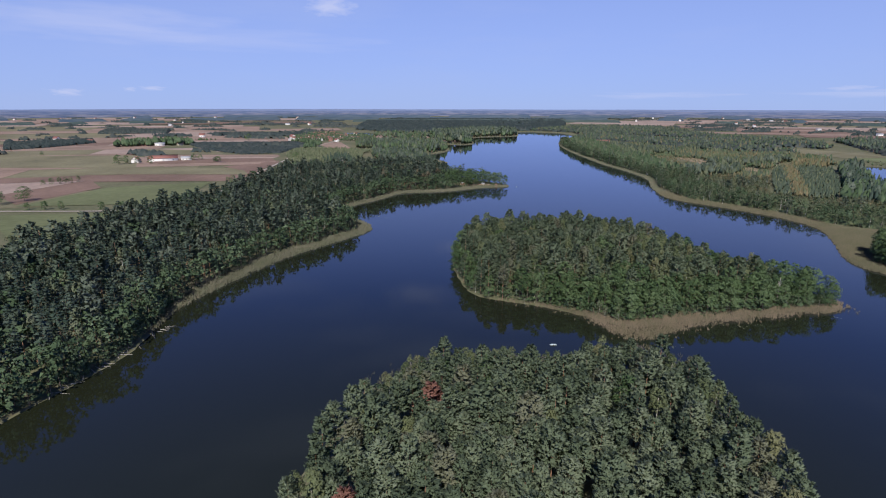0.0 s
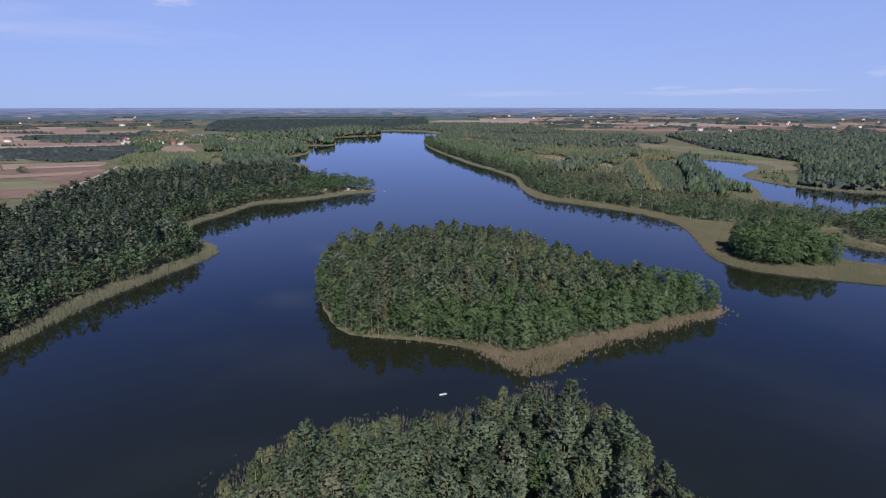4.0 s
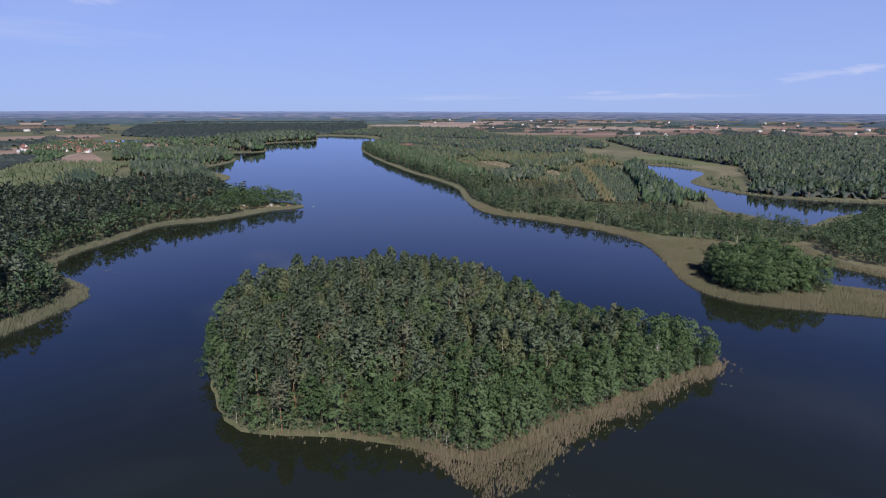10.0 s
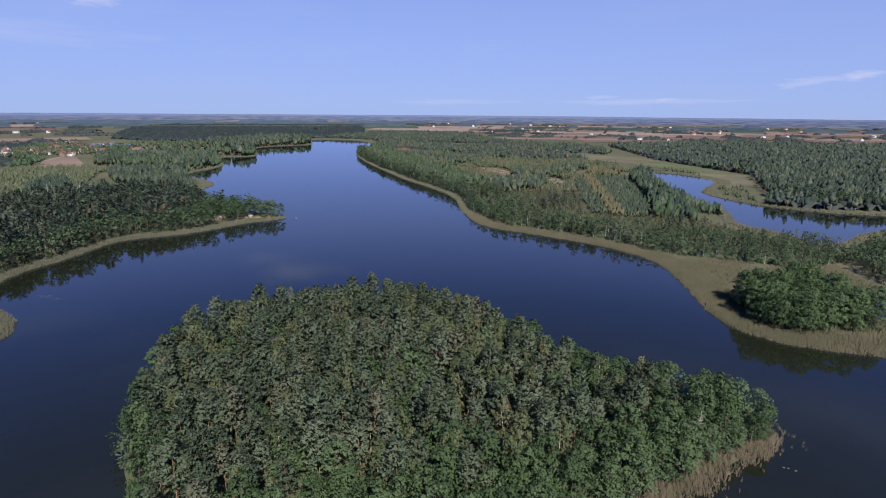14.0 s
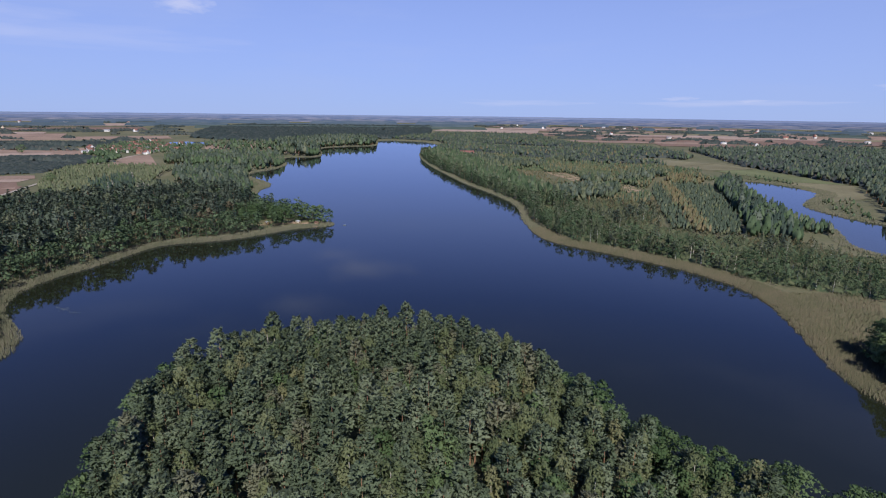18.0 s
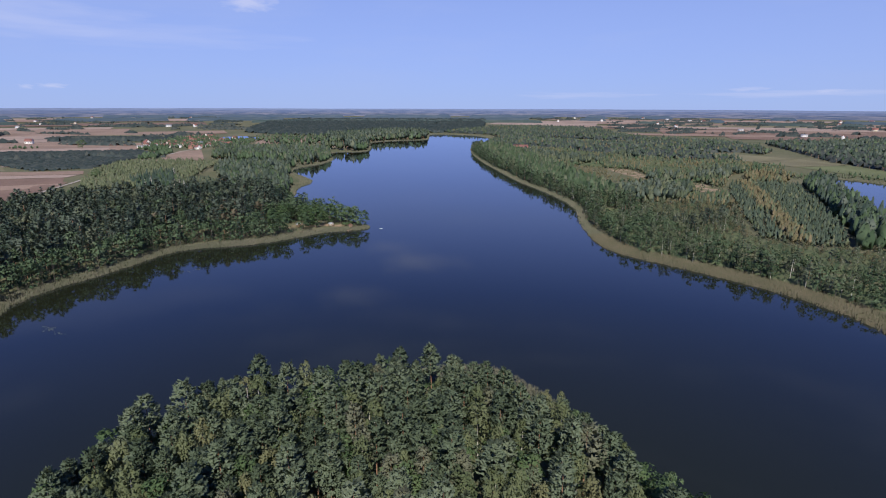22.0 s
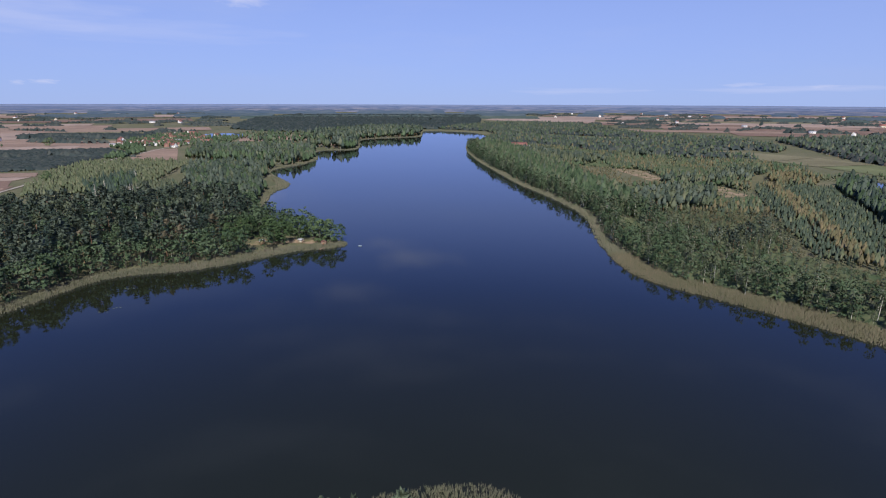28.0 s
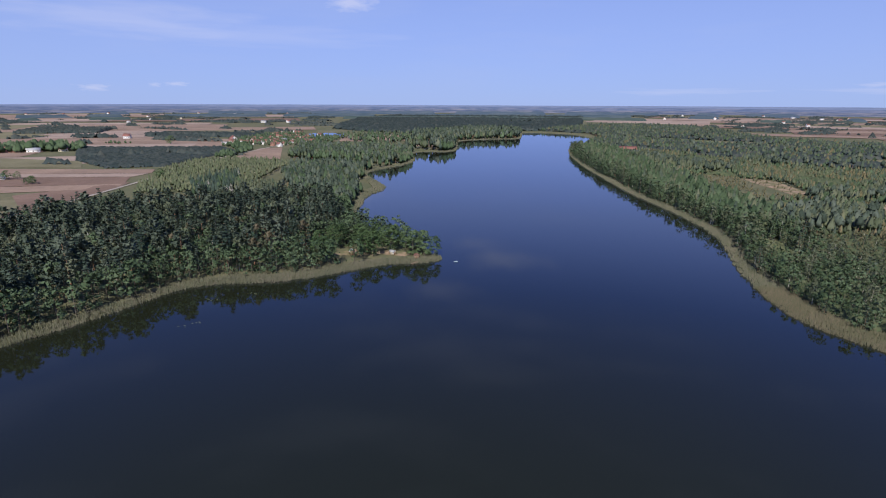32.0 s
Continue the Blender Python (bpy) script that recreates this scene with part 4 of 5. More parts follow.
# right bank
SHORE_R = [(-130, 1400), (-60, 1330), (80, 800), (100, 640), (110, 540), (190, 460), (300, 450), (290, 400), (240, 378), (195, 405), (165, 428), (40, 480), (20, 700), (-140, 1100)]
x, y, z, e = scatter(SHORE_R, 4.7, rng)
k = e < 16
low = np.where((x > 165) & (y < 530), 0.52, np.where(y > 640, 0.74, 0.62))
SHORE_MIX = [("alder", 8), ("oak", 1), ("birch", 3), ("young_birch", 1), ("young_pine", 1)]
woods("eastern_shore_woods", "alders and young leafy trees along the eastern shore", 1, split(x[k], y[k], z[k], SHORE_MIX, rng, low[k] * 1.06, 0.2), 1.05)
for near, name in ((True, "eastern_bank_woods"), (False, "far_eastern_bank_woods")):
    b = ~k & ((y < 700) == near)
    woods(name, "young leafy trees above the eastern shore", 1 if near else 0, split(x[b], y[b], z[b], SHORE_MIX, rng, low[b], 0.22), 1.05)
x, y, z, e = scatter([(156, 293), (166, 328), (204, 332), (214, 314), (208, 290), (172, 285)], 4.6, rng)
woods("islet_grove", "rounded grove of tall alders among reeds", 2, split(x, y, z, [("alder", 5), ("oak", 4)], rng, 1.05))
x, y, z, e = scatter([(262, 354), (282, 328), (360, 290), (420, 310), (430, 470), (390, 480), (330, 440), (270, 390)], 5.4, rng)
woods("eastern_grove", "dense leafy grove between the channel and the pond", 1, split(x, y, z, [("oak", 4), ("alder", 5)], rng, 0.72))
PLANT_PINE = [(165, 560), (187, 540), (213, 544), (237, 613), (267, 710), (300, 840), (256, 850), (232, 850), (206, 760), (182, 650)]
x, y, z, e = scatter(PLANT_PINE, 3.6, rng)
stripe = np.abs((x - 187) - (y - 560) * 0.205) < 7 + rng.normal(0, 2, len(x))
woods("young_pine_plantation", "blue-green plantation of young pines in rows", 0, split(x[~stripe], y[~stripe], z[~stripe], [("young_pine", 5), ("young_birch", 1)], rng, 0.35, 0.16))
woods("birch_strip", "yellow-green strip of young birches through the plantation", 0, split(x[stripe], y[stripe], z[stripe], [("golden_birch", 3), ("young_birch", 1)], rng, 0.45))
x, y, z, e = scatter([(216, 540), (240, 612), (270, 708), (310, 850), (335, 890), (352, 880), (330, 800), (303, 700), (292, 640), (262, 570), (245, 522)], 5.0, rng)
woods("pond_side_spruces", "dark belt of spruces above the pond", 0, split(x, y, z, [("spruce", 4), ("alder", 4), ("pine", 1)], rng, 0.78, 0.2))
x, y, z, e = scatter([(274, 934), (296, 939), (309, 884), (282, 840), (254, 850), (262, 890)], 4.2, rng)
woods("golden_birch_grove", "yellowing birches at the head of the plantation", 0, split(x, y, z, [("golden_birch", 4), ("young_birch", 1)], rng, 0.55, 0.2))
MID_R = [(80, 800), (100, 640), (115, 545), (190, 465), (290, 450), (246, 515), (213, 538), (185, 536), (160, 560), (180, 650), (203, 765), (230, 855), (258, 925), (300, 985), (340, 900), (340, 980), (372, 1065), (330, 1100), (180, 1150), (0, 1350), (-60, 1300)]
x, y, z, e = scatter(MID_R, 4.3, rng)
PLANT_MIX = [(156, 706), (181, 736), (190, 684), (182, 620), (131, 600), (105, 608), (107, 660)]
PINE_BELT = [(67, 672), (99, 678), (150, 702), (176, 784), (136, 789), (80, 729)]
e1, e2 = (ring_distance(np.c_[np.array(p, float), np.zeros(len(p))], x, y)[0] for p in (PLANT_MIX, PINE_BELT))
patch = np.sin(x / 31 + 2 * np.sin(y / 57)) + np.sin(y / 43 + 1.5 * np.sin(x / 47)) + rng.normal(0, 0.35, len(x))
patch = np.where(e2 > 0, 2.0, np.where(e1 > 0, -0.2, patch))
gap = np.where((e1 > 0) | (e2 > 0), 9, 0) + np.sin(x / 19 + 1.3 * np.sin(y / 37 + 1)) + np.sin(y / 29 + x / 61) + rng.normal(0, 0.3, len(x))
for lo, hi, name, label, mix, size in (
        (-9, -0.7, "birch_thicket", "yellow-green thicket of young birches", [("young_birch", 4), ("golden_birch", 2), ("birch", 1)], 0.3),
        (-0.7, 0.1, "mixed_thicket", "mixed young birch, alder and pine", [("birch", 2), ("golden_birch", 5), ("young_pine", 4), ("young_birch", 2)], 0.38),
        (0.1, 0.95, "alder_thicket", "rounded alders and willows", [("alder", 3), ("oak", 1), ("birch", 3), ("young_birch", 2), ("golden_birch", 1)], 0.42),
        (0.95, 9, "pine_stand", "small stand of tall pines and birches", [("pine", 3), ("birch", 4), ("young_birch", 1)], 0.6)):
    k = (patch >= lo) & (patch < hi) & (gap > (-0.85 if lo < 0 else -1.5))
    for near in (True, False):
        b = k & ((y < 680) == near)
        woods(name if near else "far_" + name, label, 1 if near else 0, split(x[b], y[b], z[b], mix, rng, size, 0.24), 1.1)
canopy("eastern_underwood", "low leafy underwood between young trees", M_UNDERWOOD, [MID_R, SHORE_R], 2.6, 3.4, 3.2, 0.6)
CLEARINGS_KEPT, CLEARINGS = CLEARINGS, []
x, y, z, e = scatter(SCRUB, 3.6, rng)
k = rng.uniform(size=len(x)) < np.where((x > 104) & (y > 868), 0.16, 0.6)
woods("golden_scrub", "low yellowing birch scrub in a clearing", 0, split(x[k], y[k], z[k], [("golden_birch", 3), ("birch", 1)], rng, 0.17, 0.3), 1.3)
x, y, z, e = scatter(SAND_HOLLOW, 5.0, rng)
k = rng.uniform(size=len(x)) < 0.4
woods("hollow_bushes", "low bushes in a sandy hollow", 0, split(x[k], y[k], z[k], [("young_birch", 1), ("young_pine", 1)], rng, 0.15, 0.3), 1.4)
CLEARINGS = CLEARINGS_KEPT
FAR_R1 = [(-120, 1360), (0, 1350), (180, 1160), (330, 1110), (455, 1330), (440, 1600), (290, 1680), (230, 1930), (205, 2300), (0, 2480), (-160, 2440), (-300, 1960), (-150, 1880), (-100, 1700)]
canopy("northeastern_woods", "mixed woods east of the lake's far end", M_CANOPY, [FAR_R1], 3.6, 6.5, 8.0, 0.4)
x, y, z, e = scatter(FAR_R1, 10.0, rng)
woods("northeastern_trees", "mixed woods of birch and pine east of the lake's far end", -1, split(x, y, z, [("birch", 4), ("alder", 3), ("pine", 4), ("young_pine", 2), ("golden_birch", 1)], rng, 0.62, 0.2), 1.3)
FAR_R2 = [(350, 612), (365, 610), (400, 590), (520, 560), (700, 545), (1000, 700), (1400, 1150), (1350, 1600), (900, 1750), (520, 1560), (470, 1150), (505, 900), (455, 775), (424, 715), (395, 655)]
x, y, z, e = scatter([(330, 960), (440, 1010), (450, 840), (405, 720), (365, 630), (350, 640), (366, 740), (425, 820), (402, 925), (350, 900)], 5.0, rng)
k = rng.uniform(size=len(x)) < 0.3
woods("pond_willows", "low willows and birches round the eastern pond", 0, split(x[k], y[k], z[k], [("alder", 3), ("young_birch", 2), ("birch", 2)], rng, 0.28, 0.25), 1.3)
x, y, z, e = scatter([(236, 596), (268, 570), (300, 552), (320, 600), (298, 648), (262, 604)], 4.6, rng)
woods("pond_bank_trees", "mixed trees on the pond's western bank", 0, split(x, y, z, [("spruce", 2), ("alder", 3), ("birch", 1)], rng, 0.45, 0.25), 1.1)
x, y, z, e = scatter(FAR_R2, 7.8, rng)
FAR_MIX = [("pine", 4), ("spruce", 3), ("alder", 1), ("birch", 2)]
k = (y < 1050) & (x < 900)
woods("eastern_forest", "wide dark forest of pine, larch and birch beyond the pond", 0, split(x[k], y[k], z[k], FAR_MIX, rng, 0.72, 0.16), 1.1)
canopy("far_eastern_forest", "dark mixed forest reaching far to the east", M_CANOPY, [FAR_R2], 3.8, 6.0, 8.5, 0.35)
k = ~k & (rng.uniform(size=len(x)) < 0.45)
woods("far_eastern_trees", "crowns of pine and birch rising from the far forest", -1, split(x[k], y[k], z[k], FAR_MIX, rng, 0.7, 0.18), 1.3)
edge = scatter([(395, 640), (425, 600), (520, 565), (640, 548), (700, 548), (700, 575), (520, 592), (445, 628), (412, 668)], 4.8, rng)
woods("forest_edge_trees", "dense dark trees at the forest edge beside the pond", 1, split(*edge[:3], [("alder", 3), ("spruce", 2), ("oak", 2)], rng, 0.78, 0.18))


# ---- open country ----
def drape(name, corners, mat, lift=0.2, step=26.0):
    """A sheet between four corners that follows the ground."""
    a, b, c, d = (np.array(p, float) for p in corners)
    n = max(2, min(40, int(max(np.linalg.norm(b - a), np.linalg.norm(c - d)) / step) + 1))
    m = max(2, min(40, int(max(np.linalg.norm(d - a), np.linalg.norm(c - b)) / step) + 1))
    u, v = (g.ravel()[:, None] for g in np.meshgrid(np.linspace(0, 1, n), np.linspace(0, 1, m)))
    p = (a * (1 - u) + b * u) * (1 - v) + (d * (1 - u) + c * u) * v
    z = height(p[:, 0], p[:, 1]) + lift
    i = (np.arange(m - 1)[:, None] * n + np.arange(n - 1)).ravel()
    return mesh_from(name, np.c_[p, z], np.stack([i, i + 1, i + n + 1, i + n], 1), [mat], smooth=True)


FIELD_LABELS = {"stubble": "tan stubble field after harvest", "straw": "pale straw-coloured harvested field", "ploughed": "reddish brown ploughed field",
                "meadow": "green mown meadow", "pasture": "olive dry pasture"}


def field(kind, corners, lift=0.2):
    return tagged(new("field", drape("field", corners, M_FIELDS[kind], lift)), FIELD_LABELS[kind], "field", kind="structure")


for kind, corners in (
        ("meadow", [(-330, 160), (-470, 232), (-385, 276), (-335, 230)]),
        ("meadow", [(-490, 268), (-375, 330), (-440, 455), (-515, 385)]),
        ("ploughed", [(-572, 308), (-500, 276), (-520, 380), (-590, 426)]),
        ("ploughed", [(-579, 412), (-405, 478), (-440, 522), (-640, 460)]),
        ("pasture", [(-645, 466), (-445, 530), (-500, 590), (-740, 495)]),
        ("pasture", [(-828, 485), (-646, 545), (-800, 700), (-1007, 606)]),
        ("pasture", [(-810, 720), (-680, 775), (-750, 830), (-900, 812)]),
        ("ploughed", [(-455, 552), (-488, 660), (-516, 705), (-540, 600)]),
        ("stubble", [(-410, 500), (-450, 574), (-482, 648), (-448, 545)]),
        ("stubble", [(-908, 1048), (-747, 1092), (-835, 1255), (-1071, 1176)]),
        ("stubble", [(-576, 922), (-515, 965), (-636, 1140), (-664, 1112)]),
        ("stubble", [(-800, 710), (-583, 799), (-556, 769), (-760, 675)]),
        ("straw", [(-758, 672), (-557, 766), (-550, 738), (-726, 653)]),
        ("ploughed", [(-724, 650), (-551, 735), (-512, 693), (-657, 599)]),
        ("stubble", [(-655, 597), (-513, 691), (-488, 663), (-618, 569)]),
        ("straw", [(-250, 2740), (230, 2600), (285, 3080), (-140, 3230)]),
        ("meadow", [(5, 1625), (130, 1500), (152, 1665), (39, 1735)]),
        ("pasture", [(134, 1500), (258, 1525), (258, 1635), (156, 1664)]),
        ("pasture", [(290, 1210), (330, 1290), (440, 1190), (350, 1118)]),
        ("stubble", [(-486, 1272), (-440, 1396), (-397, 1416), (-378, 1290)]),
        ("pasture", [(352, 1116), (442, 1188), (474, 1100), (384, 1060)]),
        ("meadow", [(68, 676), (84, 660), (96, 628), (70, 612)]),
        ("meadow", [(386, 1056), (476, 1098), (500, 890), (436, 930)]),
        ("pasture", [(438, 926), (502, 886), (452, 772), (392, 742)]),
        ("stubble", [(-625, 1328), (-504, 1418), (-588, 1600), (-715, 1500)])):
    field(kind, corners, 0.45)
for corners in ([(105, 980), (138, 972), (153, 882), (134, 872)], [(178, 772), (187, 850), (200, 840), (208, 785)],
                [(-172, 534), (-163, 552), (-143, 558), (-146, 546)], [(-146, 548), (-142, 558), (-127, 557), (-130, 549)]):
    tagged(new("bare_patch", drape("bare_patch", corners, M_SAND, 0.2, 6)), "bare sandy clearing with dry grass", "clearing", kind="structure")


VILLAGE = [(-805, 1150), (-812, 1275), (-960, 1540), (-930, 1640), (-760, 1430), (-640, 1250), (-625, 1150), (-700, 1175)]


def in_any(polys, x, y):
    hit = np.zeros(np.size(x), bool)
    for p in polys:
        p = np.array(p, float)
        hit |= ring_distance(np.c_[p, 0 * p[:, 0]], x, y)[0] > 0
    return hit


WEST = [(-345, 60), (-352, 290), (-410, 520), (-500, 720), (-600, 930), (-680, 1130), (-700, 1480), (-900, 1750), (-1100, 2100), (-1900, 3350), (-3100, 2250), (-3600, 300), (-900, 60)]
EAST = [(450, 1650), (900, 1770), (1380, 1640), (2400, 1450), (3300, 1500), (2700, 2750), (500, 3760), (-100, 3700), (-160, 3300), (-100, 2580), (230, 2350), (260, 1960), (320, 1710)]
FOREST_NORTH = [(-300, 1960), (-480, 1910), (-620, 1700), (-760, 1720), (-940, 1820), (-1050, 2050), (-1250, 2550), (-1300, 3150), (-300, 3350), (-220, 2450)]


def patchwork(zone, angle, seed, far):
    """Strips of worked land, laid out along one direction and cut across."""
    rng = np.random.default_rng(seed)
    p = np.array(zone, float)
    c, s = math.cos(angle), math.sin(angle)
    u, v = p[:, 0] * c + p[:, 1] * s, -p[:, 0] * s + p[:, 1] * c
    b = v.min()
    while b < v.max():
        wide = rng.uniform(45, 110) * (1 + max(0, b - far) / 1100)
        a = u.min() + rng.uniform(-200, 0)
        while a < u.max():
            long = rng.uniform(140, 420) * (1 + max(0, b - far) / 1500)
            quad = [(qa * c - qb * s, qa * s + qb * c) for qa, qb in ((a, b), (a + long - 1.5, b), (a + long - 1.5, b + wide - 1.5), (a, b + wide - 1.5))]
            q = np.array(quad + [tuple(np.mean(quad, 0))])
            if in_any([zone], q[:, 0], q[:, 1]).sum() >= 4 and rng.uniform() < 0.93:
                field(("stubble", "straw", "ploughed", "stubble", "ploughed", "stubble", "pasture", "straw", "pasture")[int(rng.integers(0, 9))], quad, 0.25 + 0.6 * min(4, max(0, math.hypot(*q[4]) - 1100) / 700))
            a += long
        b += wide


patchwork(WEST, 0.62, 3, 600)
patchwork(EAST, -0.12, 4, 1500)


def ribbon(name, label, points, width, mat, lift=0.6):
    p = np.array(points, float)
    seg = np.concatenate([np.linspace(a, b, max(2, int(np.linalg.norm(b - a) / 8)), endpoint=False) for a, b in zip(p, p[1:])] + [p[-1:]])
    for _ in range(6):
        seg[1:-1] = 0.5 * seg[1:-1] + 0.25 * (seg[2:] + seg[:-2])
    t = np.gradient(seg, axis=0)
    t /= np.linalg.norm(t, axis=1, keepdims=True)
    nrm = np.stack([-t[:, 1], t[:, 0]], 1) * width / 2
    v = np.stack([seg - nrm, seg + nrm], 1).reshape(-1, 2)
    i = np.arange(0, len(v) - 2, 2)
    me = mesh_from(name, np.c_[v, height(v[:, 0], v[:, 1]) + lift], np.stack([i, i + 2, i + 3, i + 1], 1), [mat])
    return tagged(new(name, me), label, "road", kind="structure")


ribbon("road", "pale gravel road along the field edge", [(-760, 150), (-560, 222), (-480, 249), (-435, 264), (-385, 285), (-366, 330), (-376, 385), (-394, 430), (-440, 540), (-514, 722), (-572, 850), (-612, 960), (-655, 1120), (-690, 1240)], 3.8, M_GRAVEL)
ribbon("track", "sandy track through the village", [(-655, 1120), (-700, 1290), (-790, 1400), (-880, 1520)], 4.5, M_GRAVEL)

# small woods and plantations among the fields
for name, label, poly, mix, size, spacing in (
        ("field_wood", "long strip of dark wood between fields", [(-1129, 689), (-1118, 782), (-1161, 932), (-1260, 1010), (-1319, 818)], [("pine", 3), ("birch", 2)], 0.6, 9),
        ("field_wood", "strip of dark wood between fields", [(-1501, 1213), (-1342, 1340), (-1480, 1500), (-1700, 1420)], [("pine", 3), ("birch", 2)], 0.7, 8.5),
        ("farm_trees", "tall leafy trees round a farmstead", [(-1000, 830), (-985, 850), (-905, 945), (-930, 985), (-1050, 900)], [("oak", 3), ("alder", 2)], 0.95, 8.5),
        ("plantation", "low even plantation of young trees", [(-986, 995), (-884, 1014), (-735, 1100), (-660, 1050), (-618, 915), (-590, 825), (-643, 776), (-766, 826)], [("young_pine", 6), ("birch", 1)], 0.34, 6.5),
        ("field_wood", "narrow belt of young wood", [(-1233, 1366), (-1222, 1440), (-1100, 1500), (-930, 1500), (-850, 1400), (-946, 1360), (-1118, 1300)], [("birch", 2), ("young_pine", 3)], 0.4, 9),
        ("bush_clump", "dark clump of bushes in a field", [(-1030, 1085), (-985, 1092), (-975, 1112), (-1022, 1108)], [("oak", 1)], 0.4, 8),
        ("bush_clump", "dark clump of bushes in a field", [(-1460, 1330), (-1420, 1340), (-1415, 1410), (-1455, 1415)], [("oak", 1), ("alder", 1)], 0.5, 9),
        ("village_trees", "leafy garden trees between village houses", [(-640, 1180), (-720, 1160), (-870, 1260), (-940, 1540), (-800, 1600), (-690, 1450), (-600, 1250)], [("oak", 3), ("alder", 3), ("birch", 2)], 0.5, 11),
        ("pond_trees", "leafy trees along the village pond", [(-700, 1440), (-560, 1300), (-480, 1180), (-440, 1250), (-480, 1400), (-560, 1620), (-720, 1620)], [("alder", 3), ("birch", 2), ("pine", 1)], 0.7, 17)):
    x, y, z, e = scatter(poly, spacing, rng)
    if name in ("field_wood", "plantation"):
        canopy(name, label, M_CANOPY, [poly], 3.0, 5.0, 14.0 * size, 0.3)
    else:
        woods(name, label, 0, split(x, y, z, mix, rng, size, 0.2), 1.25)

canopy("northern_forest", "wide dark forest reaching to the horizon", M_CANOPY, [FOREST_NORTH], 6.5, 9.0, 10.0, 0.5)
for zone, seed, n, nearest in ((WEST, 21, 260, 1050), (EAST, 22, 380, 1850)):
    r2 = np.random.default_rng(seed)
    p = np.array(zone, float)
    clumps = []
    while len(clumps) < n:
        cx, cy = r2.uniform(p[:, 0].min(), p[:, 0].max()), r2.uniform(p[:, 1].min(), p[:, 1].max())
        if math.hypot(cx, cy) > nearest and in_any([zone], [cx], [cy])[0] and not in_any([[(-300, 2600), (260, 2500), (320, 3180), (-200, 3300)], VILLAGE], [cx], [cy])[0]:
            long, wide, a = r2.uniform(5, 26) * r2.choice([1, 1, 3, 5]), r2.uniform(4, 18), r2.choice([0.62, -0.12, 0.3, 1.2, 0.0])
            t = np.arange(9) * 2 * math.pi / 9
            u, v = long * np.cos(t) * r2.uniform(0.7, 1.2, 9), wide * np.sin(t) * r2.uniform(0.7, 1.2, 9)
            clumps.append(np.c_[cx + u * math.cos(a) - v * math.sin(a), cy + u * math.sin(a) + v * math.cos(a)])
    canopy("hedgerow_trees", "scattered dark copses and hedgerows among fields", M_CANOPY, clumps, 3.6, 6.0, 9.5, 0.45, True)

# broad old alders on the western point
for kind, x, y, s in (("alder", -166, 522, 0.95), ("oak", -154, 537, 0.9), ("alder", -147, 543, 1.0), ("alder", -158, 553, 0.95), ("alder", -141, 555, 1.02), ("oak", -134, 561, 1.0),
                      ("alder", -127, 555, 0.95), ("alder", -119, 553, 1.0), ("oak", -148, 562, 0.95), ("alder", -172, 552, 0.95), ("alder", -123, 559, 0.9), ("oak", -128, 563, 0.85), ("alder", -142, 563, 0.95), ("alder", -153, 546, 0.95),
                      ("alder", -165, 560, 0.95), ("oak", -174, 545, 1.0), ("alder", -176, 534, 0.95), ("alder", -172, 524, 0.95), ("oak", -155, 566, 0.9), ("alder", -114, 556, 0.8), ("alder", -136, 567, 0.9)):
    ob = stand_tree(kind, x, y, float(height(x, y)[0]), s, rng, "alders of the point")
    ob.scale = (ob.scale.x * (1.0 if kind == "oak" else 1.35), ob.scale.y * (1.0 if kind == "oak" else 1.35), ob.scale.z)

# single trees of the fields
for kind, x, y, s in (("oak", -889, 1125, 1.2), ("oak", -594, 655, 0.6), ("alder", -601, 660, 0.55), ("alder", -597, 384, 0.5), ("oak", -591, 396, 0.45), ("alder", -585, 407, 0.5),
                      ("oak", -514, 270, 1.0), ("oak", -511, 292, 0.95), ("alder", -466, 262, 0.42), ("alder", -453, 267, 0.5), ("alder", -441, 273, 0.5), ("alder", -409, 284, 0.5),
                      ("birch", -386, 418, 0.8), ("alder", -404, 448, 0.7), ("oak", -501, 730, 0.85), ("oak", -960, 645, 0.5), ("oak", -706, 572, 1.0), ("alder", -699, 580, 0.9), ("oak", -688, 590, 0.75), ("alder", -676, 602, 0.8), ("oak", -652, 668, 0.7), ("oak", -645, 674, 0.6), ("alder", -593, 390, 0.5), ("alder", -588, 400, 0.45), ("oak", -601, 377, 0.4), ("oak", -598, 652, 0.5)):
    ob = stand_tree(kind, x, y, float(height(x, y)[0]), s, rng, "single trees of the fields")
    ob.scale = (ob.scale.x * 1.45, ob.scale.y * 1.45, ob.scale.z)

# dead and odd trees
def dead_tree(x, y, h, rng, label="bleached dead tree with bare broken branches"):
    root = new("dead_tree")
    lean = rng.normal(size=2) * 0.5
    t = new("trunk", mesh_from("trunk", *stem(h, 0.3, lean, 5, 0.3), [M_DEADWOOD]))
    t.parent = root
    for k in range(20):
        u = rng.uniform(0.4, 0.95)
        a = rng.uniform(0, 6.28)
        p = np.array([lean[0] * u, lean[1] * u, h * u])
        l = rng.uniform(1.2, 3.4) * (1.2 - u)
        b = new("branch", mesh_from("branch", *limb(p, p + np.array([math.cos(a) * l, math.sin(a) * l, l * rng.uniform(0.2, 0.9)]), 0.13), [M_DEADWOOD]))
        b.parent = root
    root.location = (x, y, float(height(x, y)[0]))
    return tagged(root, label, "dead tree", "bleached dead trees")


